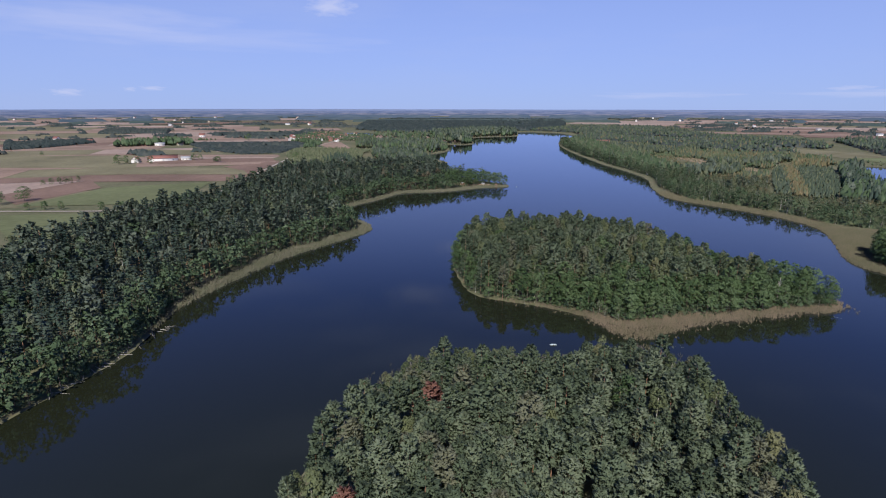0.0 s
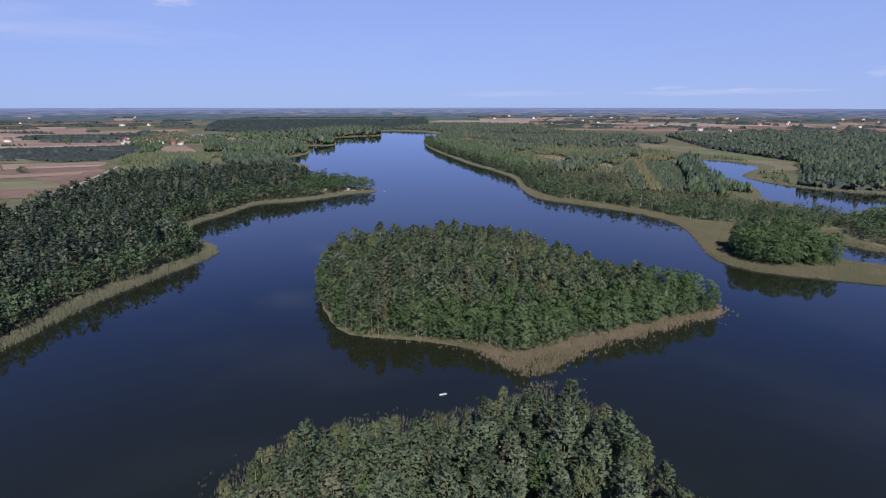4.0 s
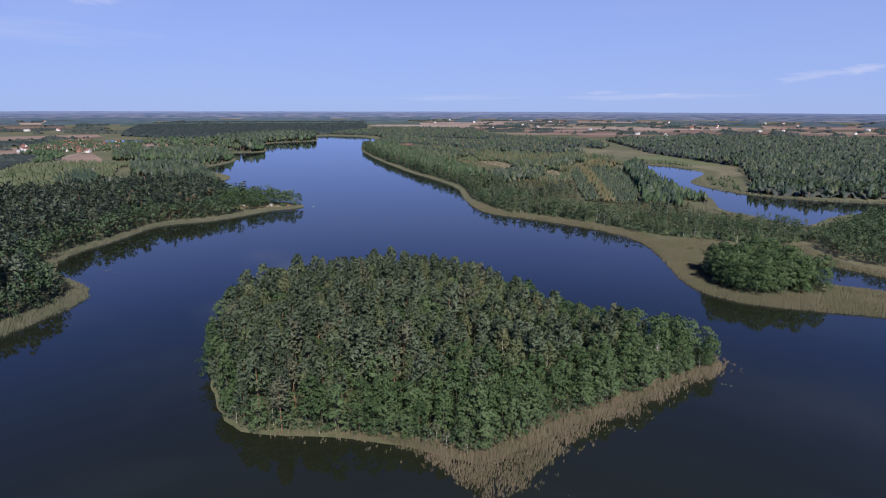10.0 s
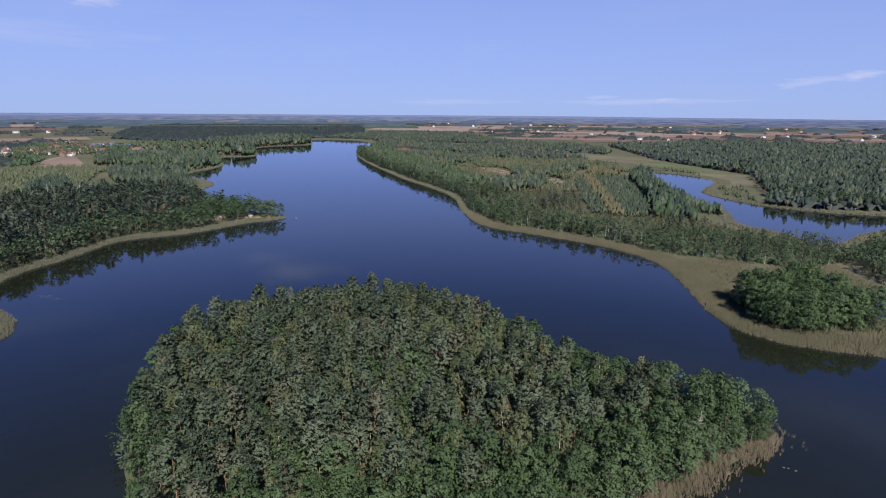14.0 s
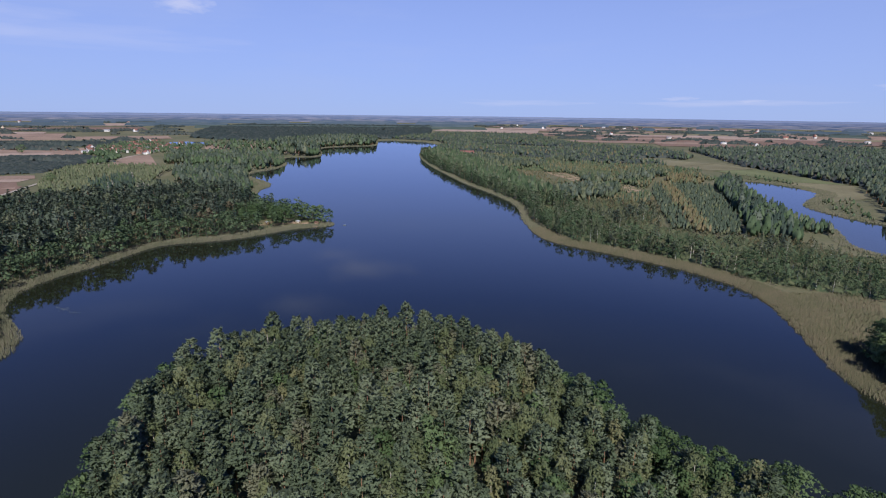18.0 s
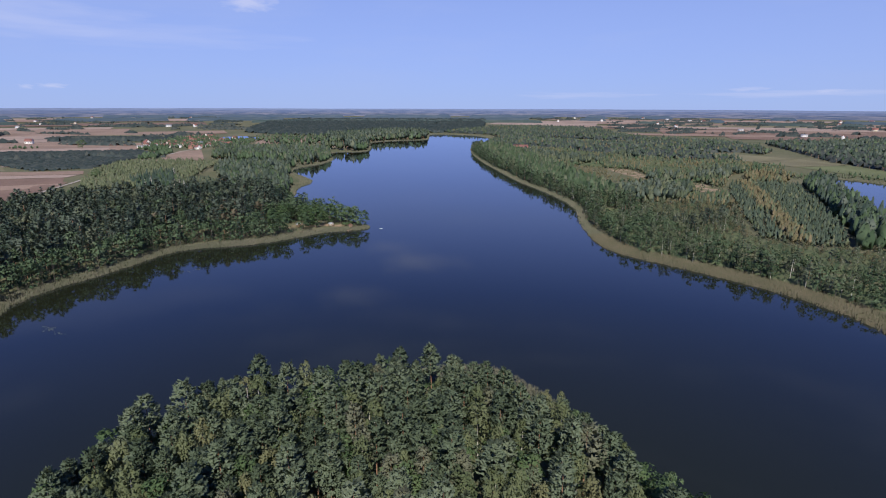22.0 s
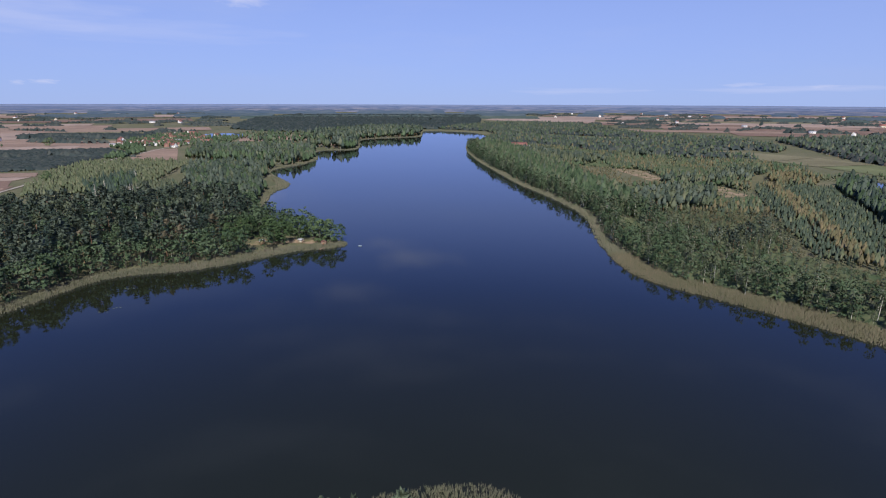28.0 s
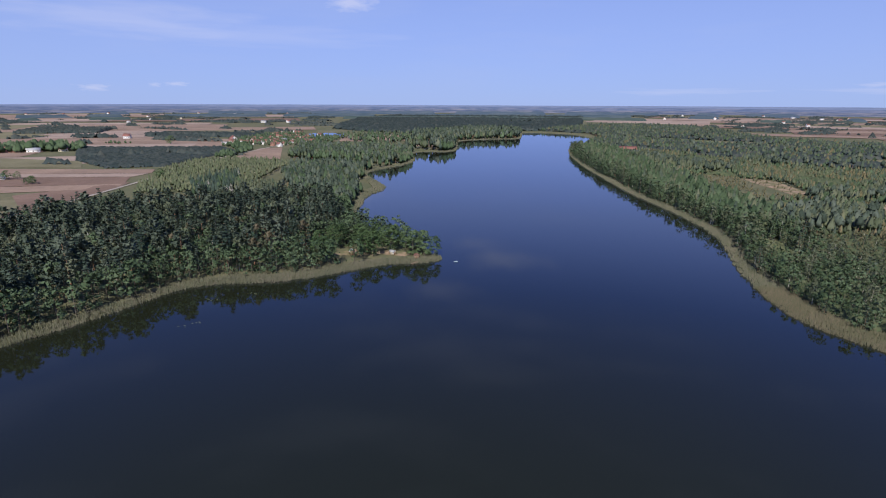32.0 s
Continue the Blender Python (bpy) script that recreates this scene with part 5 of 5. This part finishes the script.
r3 = np.random.default_rng(31)
for x, y, h in ((-388, 679, 14), (-371, 649, 15), (-336, 643, 16), (-329, 634, 17), (-320, 636, 17), (-323, 647, 15), (-314, 640, 16), (-330, 652, 14), (-326, 640, 18), (-416, 756, 14), (-342, 655, 13), (-352, 668, 13),
                (-56, 287, 17), (-41, 294, 16), (84, 206, 14)):
    dead_tree(x, y, h, r3)
for x, y, s in ((-33, 56, 1.02), (-37, 15, 0.9)):
    ob = tree_thing("pine", 1, "dead_pine", 3)
    for c in ob.children:
        if c.name.startswith("crown"):
            c.data.materials[0] = M_RUST
    ob.location, ob.scale = (x, y, float(height(x, y)[0])), (s * 1.3, s * 1.3, s)
    tagged(ob, "dying pine with rust-red needles on the headland", "dead tree")
for x, y, s in ((-235, 485, 0.98), (-250, 523, 1.0), (-207, 518, 1.0), (-192, 509, 0.98), (-193, 497, 0.95), (-190, 538, 0.98), (-230, 529, 1.0), (-244, 505, 1.0)):
    ob = tree_thing("pine", 2, "brown_pine", 1)
    for c in ob.children:
        if c.name.startswith("crown"):
            c.data.materials[0] = M_BROWNING
    ob.location, ob.scale = (x, y, float(height(x, y)[0])), (s, s, s)
    tagged(ob, "pine with browning needles in the western wood", "tree", "browning pines")


# ---- reeds ----
def reeds(name, label, box, spacing, mat, tall=2.0, width=0.08, blades=4, thin=1.0, only=None, fringe=0.0, inland=0.0):
    """Upright blades in the belt between the waterline and the trees, thinning into the water."""
    rng = np.random.default_rng(len(name) + int(abs(box[0])) + int(abs(box[1])))
    gx, gy = np.meshgrid(np.arange(box[0], box[2], spacing), np.arange(box[1], box[3], spacing))
    x = gx.ravel() + rng.uniform(-0.5, 0.5, gx.size) * spacing
    y = gy.ravel() + rng.uniform(-0.5, 0.5, gx.size) * spacing
    if only is not None:
        ok = ring_distance(only, x, y)[0] > -8
        x, y = x[ok], y[ok]
    d, w = land(x, y)
    uneven = 0.95 * (np.sin(x / 3.1 + 1.7 * np.sin(y / 4.3)) + np.sin(y / 2.7 + x / 7.9)) + 0.7 * np.sin(x / 1.1 + 2 * np.sin(y / 1.7))
    dense = np.clip((d - 0.2 + 0.9 * uneven) / 3.2 if fringe else (d + 1.2 + 0.6 * uneven) / 1.6, fringe, 1.0) * np.clip(0.85 + 0.3 * np.sin(x / 2.3 + 2 * np.sin(y / 3.9)), 0, 1) * thin
    ok = (d > (-2.2 + uneven if fringe else -0.7 + 0.45 * uneven)) & (d < w + np.maximum(np.minimum(4.0, 0.5 * w), inland)) & (w > 1.2) & (rng.uniform(size=len(x)) < dense)
    x, y, d, w = x[ok], y[ok], d[ok], w[ok]
    z = np.maximum(height(x, y, (d, w)), -0.4)
    short = 0.72 + 0.28 * np.clip(d / 2.5, 0, 1)
    n = len(x) * blades
    x, y, z, short = (np.repeat(v, blades) for v in (x, y, z, short))
    x, y = x + rng.normal(0, spacing * 0.35, n), y + rng.normal(0, spacing * 0.35, n)
    a = rng.uniform(0, math.pi, n)
    h = tall * short * rng.uniform(0.75, 1.15, n)
    wd = width * rng.uniform(0.7, 1.5, n)
    lx, ly = rng.normal(0.06, 0.13, (2, n)) * h
    dx, dy = np.cos(a) * wd, np.sin(a) * wd
    v = np.stack([np.c_[x - dx, y - dy, z], np.c_[x + dx, y + dy, z + 0.2], np.c_[x + lx, y + ly, z + h]], 1)
    turned = np.cross(v[:, 1] - v[:, 0], v[:, 2] - v[:, 0])[:, 1] > 0
    v[turned] = v[turned][:, [0, 2, 1]]
    up = np.repeat(np.array([[0.05, -0.5, 0.86]]) + rng.normal(0, 0.12, (n, 3)), 3, 0)
    me = mesh_from(name, v.reshape(-1, 3), np.arange(3 * n).reshape(-1, 3), [mat], normals=up)
    return tagged(new(name, me), label, "reeds", kind="stuff")


reeds("island_reeds", "tan dry reeds standing in the shallows round the island", (-90, 140, 125, 268), 0.55, M_REEDDRY, 1.9, 0.075, 5, 0.9, LANDS[0], 0.05)
reeds("northern_island_reeds", "green reeds at the northern tip of the island", (-90, 268, 125, 352), 0.62, M_REED, 1.8, 0.085, 4, 1.0, LANDS[0])
reeds("headland_reeds", "sparse tan reeds in front of the headland", (-72, 60, 66, 150), 0.8, M_REEDMIX, 1.8, 0.07, 4, 0.55, LANDS[1], 0.07)
reeds("western_reeds", "green reed belt along the western shore", (-240, 20, -98, 620), 0.75, M_REED, 1.9, 0.11, 4)
reeds("bay_reeds", "green reed bay and spits along the far western shore", (-440, 620, -180, 1320), 1.5, M_REED, 2.1, 0.28, 4)
reeds("far_reeds", "pale reed edge at the lake's far end", (-440, 1320, -60, 1960), 2.6, M_REED, 2.3, 0.6, 4)
reeds("eastern_reeds", "broad tan and green reed belt along the eastern shore", (30, 225, 272, 560), 0.62, M_REEDMIX, 1.9, 0.11, 4)
reeds("islet_reeds", "tan reed flat round the islet grove", (150, 262, 262, 408), 0.85, M_REEDMIX, 1.7, 0.12, 4, 1.0, None, 0.0, 40.0)
reeds("eastern_far_reeds", "green reed belt along the far eastern shore", (-160, 560, 75, 1320), 1.25, M_REED, 2.0, 0.24, 4)
reeds("pond_reeds", "reeds round the eastern pond", (272, 420, 560, 970), 1.5, M_REED, 1.9, 0.28, 4)

# ---- buildings ----
M_PLASTER = plain("white_plaster", (0.78, 0.76, 0.72), 0.85, 0.08, 0.4)
M_CREAM = plain("cream_plaster", (0.62, 0.55, 0.43), 0.85, 0.1, 0.4)
M_BRICK = plain("old_brick", (0.36, 0.20, 0.15), 0.9, 0.2, 0.8)
M_TILE = plain("red_roof_tiles", (0.27, 0.125, 0.10), 0.8, 0.22, 0.6)
M_BROWN_TILE = plain("brown_roof_tiles", (0.22, 0.11, 0.085), 0.8, 0.2, 0.6)
M_SHEET = plain("grey_sheet_roof", (0.42, 0.42, 0.43), 0.6, 0.12, 0.5)
M_GLASS = plain("window_glass", (0.04, 0.05, 0.06), 0.15, 0.1, 1.0, 0.0, 0.5)
M_PLANK = plain("weathered_planks", (0.24, 0.17, 0.12), 0.9, 0.25, 2.0)
M_DOOR = plain("brown_door", (0.18, 0.10, 0.06), 0.7, 0.2, 2.0)


def block(x0, x1, y0, y1, z0, z1):
    v = np.array([(x, y, z) for z in (z0, z1) for x, y in ((x0, y0), (x1, y0), (x1, y1), (x0, y1))], float)
    return v, np.array([[3, 2, 1, 0], [4, 5, 6, 7], [0, 1, 5, 4], [1, 2, 6, 5], [2, 3, 7, 6], [3, 0, 4, 7]])


def part(name, mesh, mat, parent, label=""):
    ob = new(name, mesh_from(name, *mesh, [mat]))
    ob.parent = parent
    return tagged(ob, label)


def house(label, w, l, eave, rise, wall, roof, chimney=True, name="house"):
    """A gabled building: w across the gable, l along the ridge."""
    root = new(name)
    hw, hl = w / 2, l / 2
    v = [(-hw, -hl, -0.5), (hw, -hl, -0.5), (hw, hl, -0.5), (-hw, hl, -0.5), (-hw, -hl, eave), (hw, -hl, eave), (hw, hl, eave), (-hw, hl, eave), (0, -hl, eave + rise), (0, hl, eave + rise),
         (0, -hl, eave), (0, hl, eave)]
    q = [(0, 1, 5, 4), (1, 2, 6, 5), (2, 3, 7, 6), (3, 0, 4, 7), (4, 10, 8, 8), (10, 5, 8, 8), (6, 11, 9, 9), (11, 7, 9, 9)]
    tri = np.array([t for a, b, c, d in q for t in ((a, b, c), (a, c, d)) if len(set(t)) == 3])
    part("wall", (np.array(v, float), tri), wall, root)
    o, th = 0.5, 0.25
    drop = rise * o / hw
    slabs = []
    for sgn in (-1, 1):
        x1, z1, z2 = sgn * (hw + o), eave - drop + 0.08, eave + rise + 0.08
        pts = np.array([(0, -hl - o, z2), (x1, -hl - o, z1), (x1, hl + o, z1), (0, hl + o, z2)], float)
        pv = np.concatenate([pts, pts + (0, 0, th)])
        slabs.append((pv, np.array([[3, 2, 1, 0], [4, 5, 6, 7], [0, 1, 5, 4], [1, 2, 6, 5], [2, 3, 7, 6], [3, 0, 4, 7]])))
    r = part("roof", join(slabs), roof, root)
    if chimney:
        c = part("chimney", block(0.5, 1.2, l * 0.12, l * 0.12 + 0.8, eave + rise * 0.5, eave + rise + 1.0), M_BRICK, r)
    part("door", block(-0.5, 0.5, -hl - 0.06, -hl + 0.02, 0, 2.1), M_DOOR, root)
    for k in range(3):
        yy = -hl + l * (k + 0.5) / 3
        for sgn in (-1, 1):
            part("window", block(sgn * hw - 0.05, sgn * hw + 0.05, yy - 0.6, yy + 0.6, 1.0, 2.4), M_GLASS, root)
    for xx in (-w * 0.2, w * 0.2):
        part("window", block(xx - 0.5, xx + 0.5, -hl - 0.05, -hl + 0.05, eave + 0.2, eave + 1.3), M_GLASS, root)
    return tagged(root, label, "house")


KINDS_OF_HOUSE = [house("white plastered house with a red tiled gable roof", 9, 12, 4.2, 4.2, M_PLASTER, M_TILE), house("white plastered house with a brown tiled roof", 9, 10, 5.0, 3.8, M_PLASTER, M_BROWN_TILE),
                  house("cream plastered house with a red tiled roof", 10, 14, 4.0, 4.5, M_CREAM, M_TILE), house("old brick house with a red tiled roof", 8, 13, 3.6, 4.0, M_BRICK, M_TILE),
                  house("white shed with a grey sheet roof", 8, 16, 3.6, 2.4, M_PLASTER, M_SHEET, False), house("large brick barn with a red tiled roof", 11, 26, 4.6, 4.8, M_BRICK, M_TILE, False, "barn"),
                  house("long white barn with a red tiled roof", 11, 42, 4.6, 4.4, M_PLASTER, M_TILE, False, "barn")]
USED = set()


def put_house(k, x, y, turn, group, s=1.0):
    m = pose(x, y, float(height(x, y)[0]) + 0.2, 0, 0, turn)
    if k in USED:
        ob = copy_thing(KINDS_OF_HOUSE[k], m)
    else:
        ob = KINDS_OF_HOUSE[k]
        ob.matrix_basis = m
        USED.add(k)
    ob.scale = (s, s, s)
    ob["group"] = group
    return ob


r4 = np.random.default_rng(41)
put_house(6, -688, 640, -44, "farm buildings")
put_house(4, -664, 664, -44, "farm buildings")
put_house(0, -706, 604, 30, "farm buildings", 1.1)
put_house(5, -975, 880, -42, "farm buildings")
put_house(4, -950, 900, -42, "farm buildings", 1.2)
put_house(2, -925, 932, -42, "farm buildings")
taken = []
while len(taken) < 62:
    a, b = r4.uniform(-970, -620), r4.uniform(1145, 1640)
    if b < 1300 + 360 * r4.uniform() ** 2 and in_any([VILLAGE], [a], [b])[0] and all(math.hypot(a - c, b - d) > 17 for c, d in taken):
        taken.append((a, b))
        put_house(int(r4.choice([0, 0, 1, 2, 0, 1, 4, 5])), a, b, r4.choice([-40, 50]) + r4.normal(0, 9), "village houses", r4.uniform(0.7, 0.95))
put_house(0, -838, 1246, 60, "village houses", 1.35)
put_house(5, -28, 1296, 100, "lakeside cottages", 1.1)
put_house(4, -14, 1290, 80, "lakeside cottages", 0.8)
for k in range(74):
    zone, lo = (EAST, 2000) if k % 3 else (WEST, 1500)
    p = np.array(zone, float)
    for _ in range(200):
        a, b = r4.uniform(p[:, 0].min(), p[:, 0].max()), r4.uniform(p[:, 1].min(), p[:, 1].max())
        if lo < math.hypot(a, b) < 3600 and in_any([zone], [a], [b])[0]:
            ob = put_house(int(r4.choice([0, 1, 1, 4, 4, 2])), a, b, r4.uniform(0, 180), "scattered farmhouses", r4.uniform(0.9, 1.3))
            ob.location.z += 2.5 * min(1, max(0, math.hypot(a, b) - 1100) / 1400)
            break

# ---- by the water ----
M_BOAT = plain("white_boat_paint", (0.5, 0.57, 0.58), 0.5, 0.1, 2.0)
M_BOATIN = plain("boat_inside", (0.45, 0.55, 0.58), 0.6, 0.15, 2.0)


def rowing_boat(x, y, turn, label, size=1.0):
    root = new("rowing_boat")
    n = 9
    t = np.linspace(-1, 1, n)
    half = 0.72 * (1 - np.abs(t) ** 2.6) * np.where(t < 0, 1.0, 0.95) + np.where(t < -0.95, 0.38, 0.02)
    outer, inner = [], []
    for i in range(n):
        yy, lift = t[i] * 1.9, 0.10 * t[i] ** 2
        outer.append([(-half[i], yy, 0.42 + lift), (-half[i] * 0.8, yy, 0.1), (0, yy, -0.12), (half[i] * 0.8, yy, 0.1), (half[i], yy, 0.42 + lift)])
        inner.append([(-half[i] * 0.9, yy * 0.96, 0.42 + lift), (-half[i] * 0.7, yy * 0.96, 0.16), (0, yy * 0.96, 0.06), (half[i] * 0.7, yy * 0.96, 0.16), (half[i] * 0.9, yy * 0.96, 0.42 + lift)])
    i, j = np.meshgrid(np.arange(n - 1), np.arange(4), indexing="ij")
    k = (i * 5 + j).ravel()
    quads = np.stack([k, k + 1, k + 6, k + 5], 1)
    part("hull", (np.array(outer).reshape(-1, 3), quads), M_BOAT, root)
    part("lining", (np.array(inner).reshape(-1, 3), quads[:, ::-1]), M_BOATIN, root)
    rim = []
    for e in (0, 4):
        for a in range(n - 1):
            rim.append(limb(outer[a][e], outer[a + 1][e], 0.045))
    part("gunwale", join(rim), M_BOAT, root)
    for yy in (-1.0, 0.1, 1.0):
        part("thwart", block(-0.6, 0.6, yy - 0.12, yy + 0.12, 0.26, 0.31), M_PLANK, root)
    root.matrix_basis = pose(x, y, 0.02, 0, 0, turn) @ Matrix.Scale(size, 4)
    return tagged(root, label, "boat")


rowing_boat(-8.8, 133.0, -68, "small white rowing boat floating off the headland", 0.68)
rowing_boat(-99, 551, -80, "small pale rowing boat moored off the point", 0.6)

jetty = new("jetty")
for k in range(14):
    part("plank", block(-0.7, 0.7, k * 0.5, k * 0.5 + 0.42, 0.5, 0.56), M_PLANK, jetty)
for k in range(4):
    for sx in (-0.6, 0.6):
        part("post", block(sx - 0.08, sx + 0.08, k * 2.1, k * 2.1 + 0.16, -1.2, 0.9), M_PLANK, jetty)
jetty.matrix_basis = pose(-118.5, 544, 0, 0, 0, 165)
tagged(jetty, "short weathered plank jetty in the reeds", "jetty")


def cabin(x, y, turn, wall, roof, label, s=1.0):
    root = new("cabin")
    for sx in (-1.6, 1.6):
        for sy in (-1.9, 1.9):
            part("post", block(sx - 0.09, sx + 0.09, sy - 0.09, sy + 0.09, 0, 2.4), M_PLANK, root)
    part("wall", block(-1.5, 1.5, -1.8, 1.8, 0, 2.3), wall, root)
    part("door", block(-0.4, 0.4, -1.86, -1.8, 0.05, 1.95), M_DOOR, root)
    slabs = []
    for sgn in (-1, 1):
        pts = np.array([(0, -2.3, 3.3), (sgn * 2.1, -2.3, 2.25), (sgn * 2.1, 2.3, 2.25), (0, 2.3, 3.3)], float)
        slabs.append((np.concatenate([pts, pts + (0, 0, 0.12)]), np.array([[3, 2, 1, 0], [4, 5, 6, 7], [0, 1, 5, 4], [1, 2, 6, 5], [2, 3, 7, 6], [3, 0, 4, 7]])))
    part("roof", join(slabs), roof, root)
    root.matrix_basis = pose(x, y, float(height(x, y)[0]) + 0.1, 0, 0, turn) @ Matrix.Scale(s, 4)
    return tagged(root, label, "cabin")


cabin(-122, 549, 20, M_PLANK, M_BROWN_TILE, "small brown wooden boathouse at the water's edge", 0.85)
cabin(-138, 551, 70, M_CREAM, M_SHEET, "small cabin with a pale roof under the trees", 0.8)
cabin(-160, 542, 40, M_PLANK, M_SHEET, "wooden shelter with a pale roof in the clearing", 0.9)

# lily pads and fallen branches at the water's edge
M_LILY = plain("lily_pads", (0.17, 0.19, 0.11), 0.5, 0.25, 2.0)
r5 = np.random.default_rng(51)
vs = []
for cx, cy, n in ((-178, 343, 26), (-171, 342, 14), (-184, 455, 18), (-171, 468, 16), (-169, 431, 14), (-172, 427, 12), (64, 176, 16), (72, 180, 10), (-180, 345, 20), (37, 146, 14), (58, 174, 8), (105, 201, 6)):
    for _ in range(n // 2):
        x, y = cx + r5.normal(0, 1.6), cy + r5.normal(0, 0.9)
        a0, rr = r5.uniform(0, 6.28), r5.uniform(0.14, 0.34)
        vs.append([(x + math.cos(a0 + k) * rr, y + math.sin(a0 + k) * rr, 0.02) for k in np.linspace(0, 5.6, 6)])
vs = np.array(vs).reshape(-1, 3)
tagged(new("lily_pads", mesh_from("lily_pads", vs, np.arange(len(vs)).reshape(-1, 6), [M_LILY])), "pale floating lily pads near the shore", "water plants", kind="stuff")
limbs = []
for k in range(26):
    t = r5.uniform(0, 1)
    x, y = -155.5 - 9 * t + r5.normal(0, 0.8), 40 + 62 * t
    a, l = r5.uniform(-0.9, 0.9), r5.uniform(1.5, 5.0)
    limbs.append(limb((x - 1, y, 0.5), (x - 1 + math.cos(a) * l, y + math.sin(a) * l, r5.uniform(0.0, 0.5)), r5.uniform(0.08, 0.2)))
tagged(new("driftwood", mesh_from("driftwood", *join(limbs), [M_DEADWOOD])), "bleached fallen branches lying in the shallows", "driftwood", kind="stuff")

# ---- the far distance ----
def hazy_distance_material(name, low, high):
    m, nt, b = material(name)
    g = nt.nodes.new("ShaderNodeNewGeometry")
    mp = nt.nodes.new("ShaderNodeMapping")
    mp.inputs["Scale"].default_value = (0.011, 0.011, 0.4)
    n = nt.nodes.new("ShaderNodeTexNoise")
    n.inputs["Scale"].default_value, n.inputs["Detail"].default_value = 1.0, 4.0
    nt.links.new(g.outputs["Position"], mp.inputs["Vector"])
    nt.links.new(mp.outputs[0], n.inputs["Vector"])
    nt.links.new(ramp(nt, n.outputs["Fac"], [(0.42, low), (0.64, high)]), b.inputs["Base Color"])
    b.inputs["Roughness"].default_value, b.inputs["Specular IOR Level"].default_value = 1.0, 0.0
    return m


# backdrop rings: haze is painted into the colours, paler and bluer with distance
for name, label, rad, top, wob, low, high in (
        ("backdrop", "line of distant wooded hills painted pale blue with haze", 4700, 60, 1.6, (0.12, 0.155, 0.25), (0.155, 0.185, 0.28)),
        ("backdrop", "line of far woods and fields painted blue with haze", 4250, 50, 2.0, (0.075, 0.105, 0.18), (0.15, 0.165, 0.235)),
        ("backdrop", "dark line of far woods painted blue-green with haze", 3850, 37, 2.5, (0.055, 0.08, 0.135), (0.17, 0.17, 0.21)),
        ("backdrop", "broken line of woods between far fields, haze painted blue-green", 3450, 27, 15.0, (0.052, 0.078, 0.115), (0.088, 0.11, 0.135)),
        ("backdrop", "broken dark line of woods between far fields, tinted with haze", 3050, 20, 15.0, (0.048, 0.072, 0.096), (0.082, 0.102, 0.115)),
        ("backdrop", "scattered dark woods among far fields, faintly tinted with haze", 2750, 15, 14.0, (0.044, 0.066, 0.066), (0.08, 0.098, 0.088))):
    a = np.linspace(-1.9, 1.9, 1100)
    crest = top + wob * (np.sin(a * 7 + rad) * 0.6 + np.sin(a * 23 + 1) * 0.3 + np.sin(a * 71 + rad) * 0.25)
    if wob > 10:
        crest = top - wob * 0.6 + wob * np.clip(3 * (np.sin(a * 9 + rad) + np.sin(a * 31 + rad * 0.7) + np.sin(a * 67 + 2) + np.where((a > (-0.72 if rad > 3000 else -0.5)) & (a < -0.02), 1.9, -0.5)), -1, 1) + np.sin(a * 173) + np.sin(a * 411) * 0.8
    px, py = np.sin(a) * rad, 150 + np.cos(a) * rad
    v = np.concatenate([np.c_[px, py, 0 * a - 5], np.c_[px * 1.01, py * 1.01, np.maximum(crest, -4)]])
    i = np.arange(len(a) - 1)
    tagged(new(name, mesh_from(name, v, np.stack([i + 1, i, i + len(a), i + len(a) + 1], 1), [hazy_distance_material("distance", low, high)])), label, "distance", kind="structure")
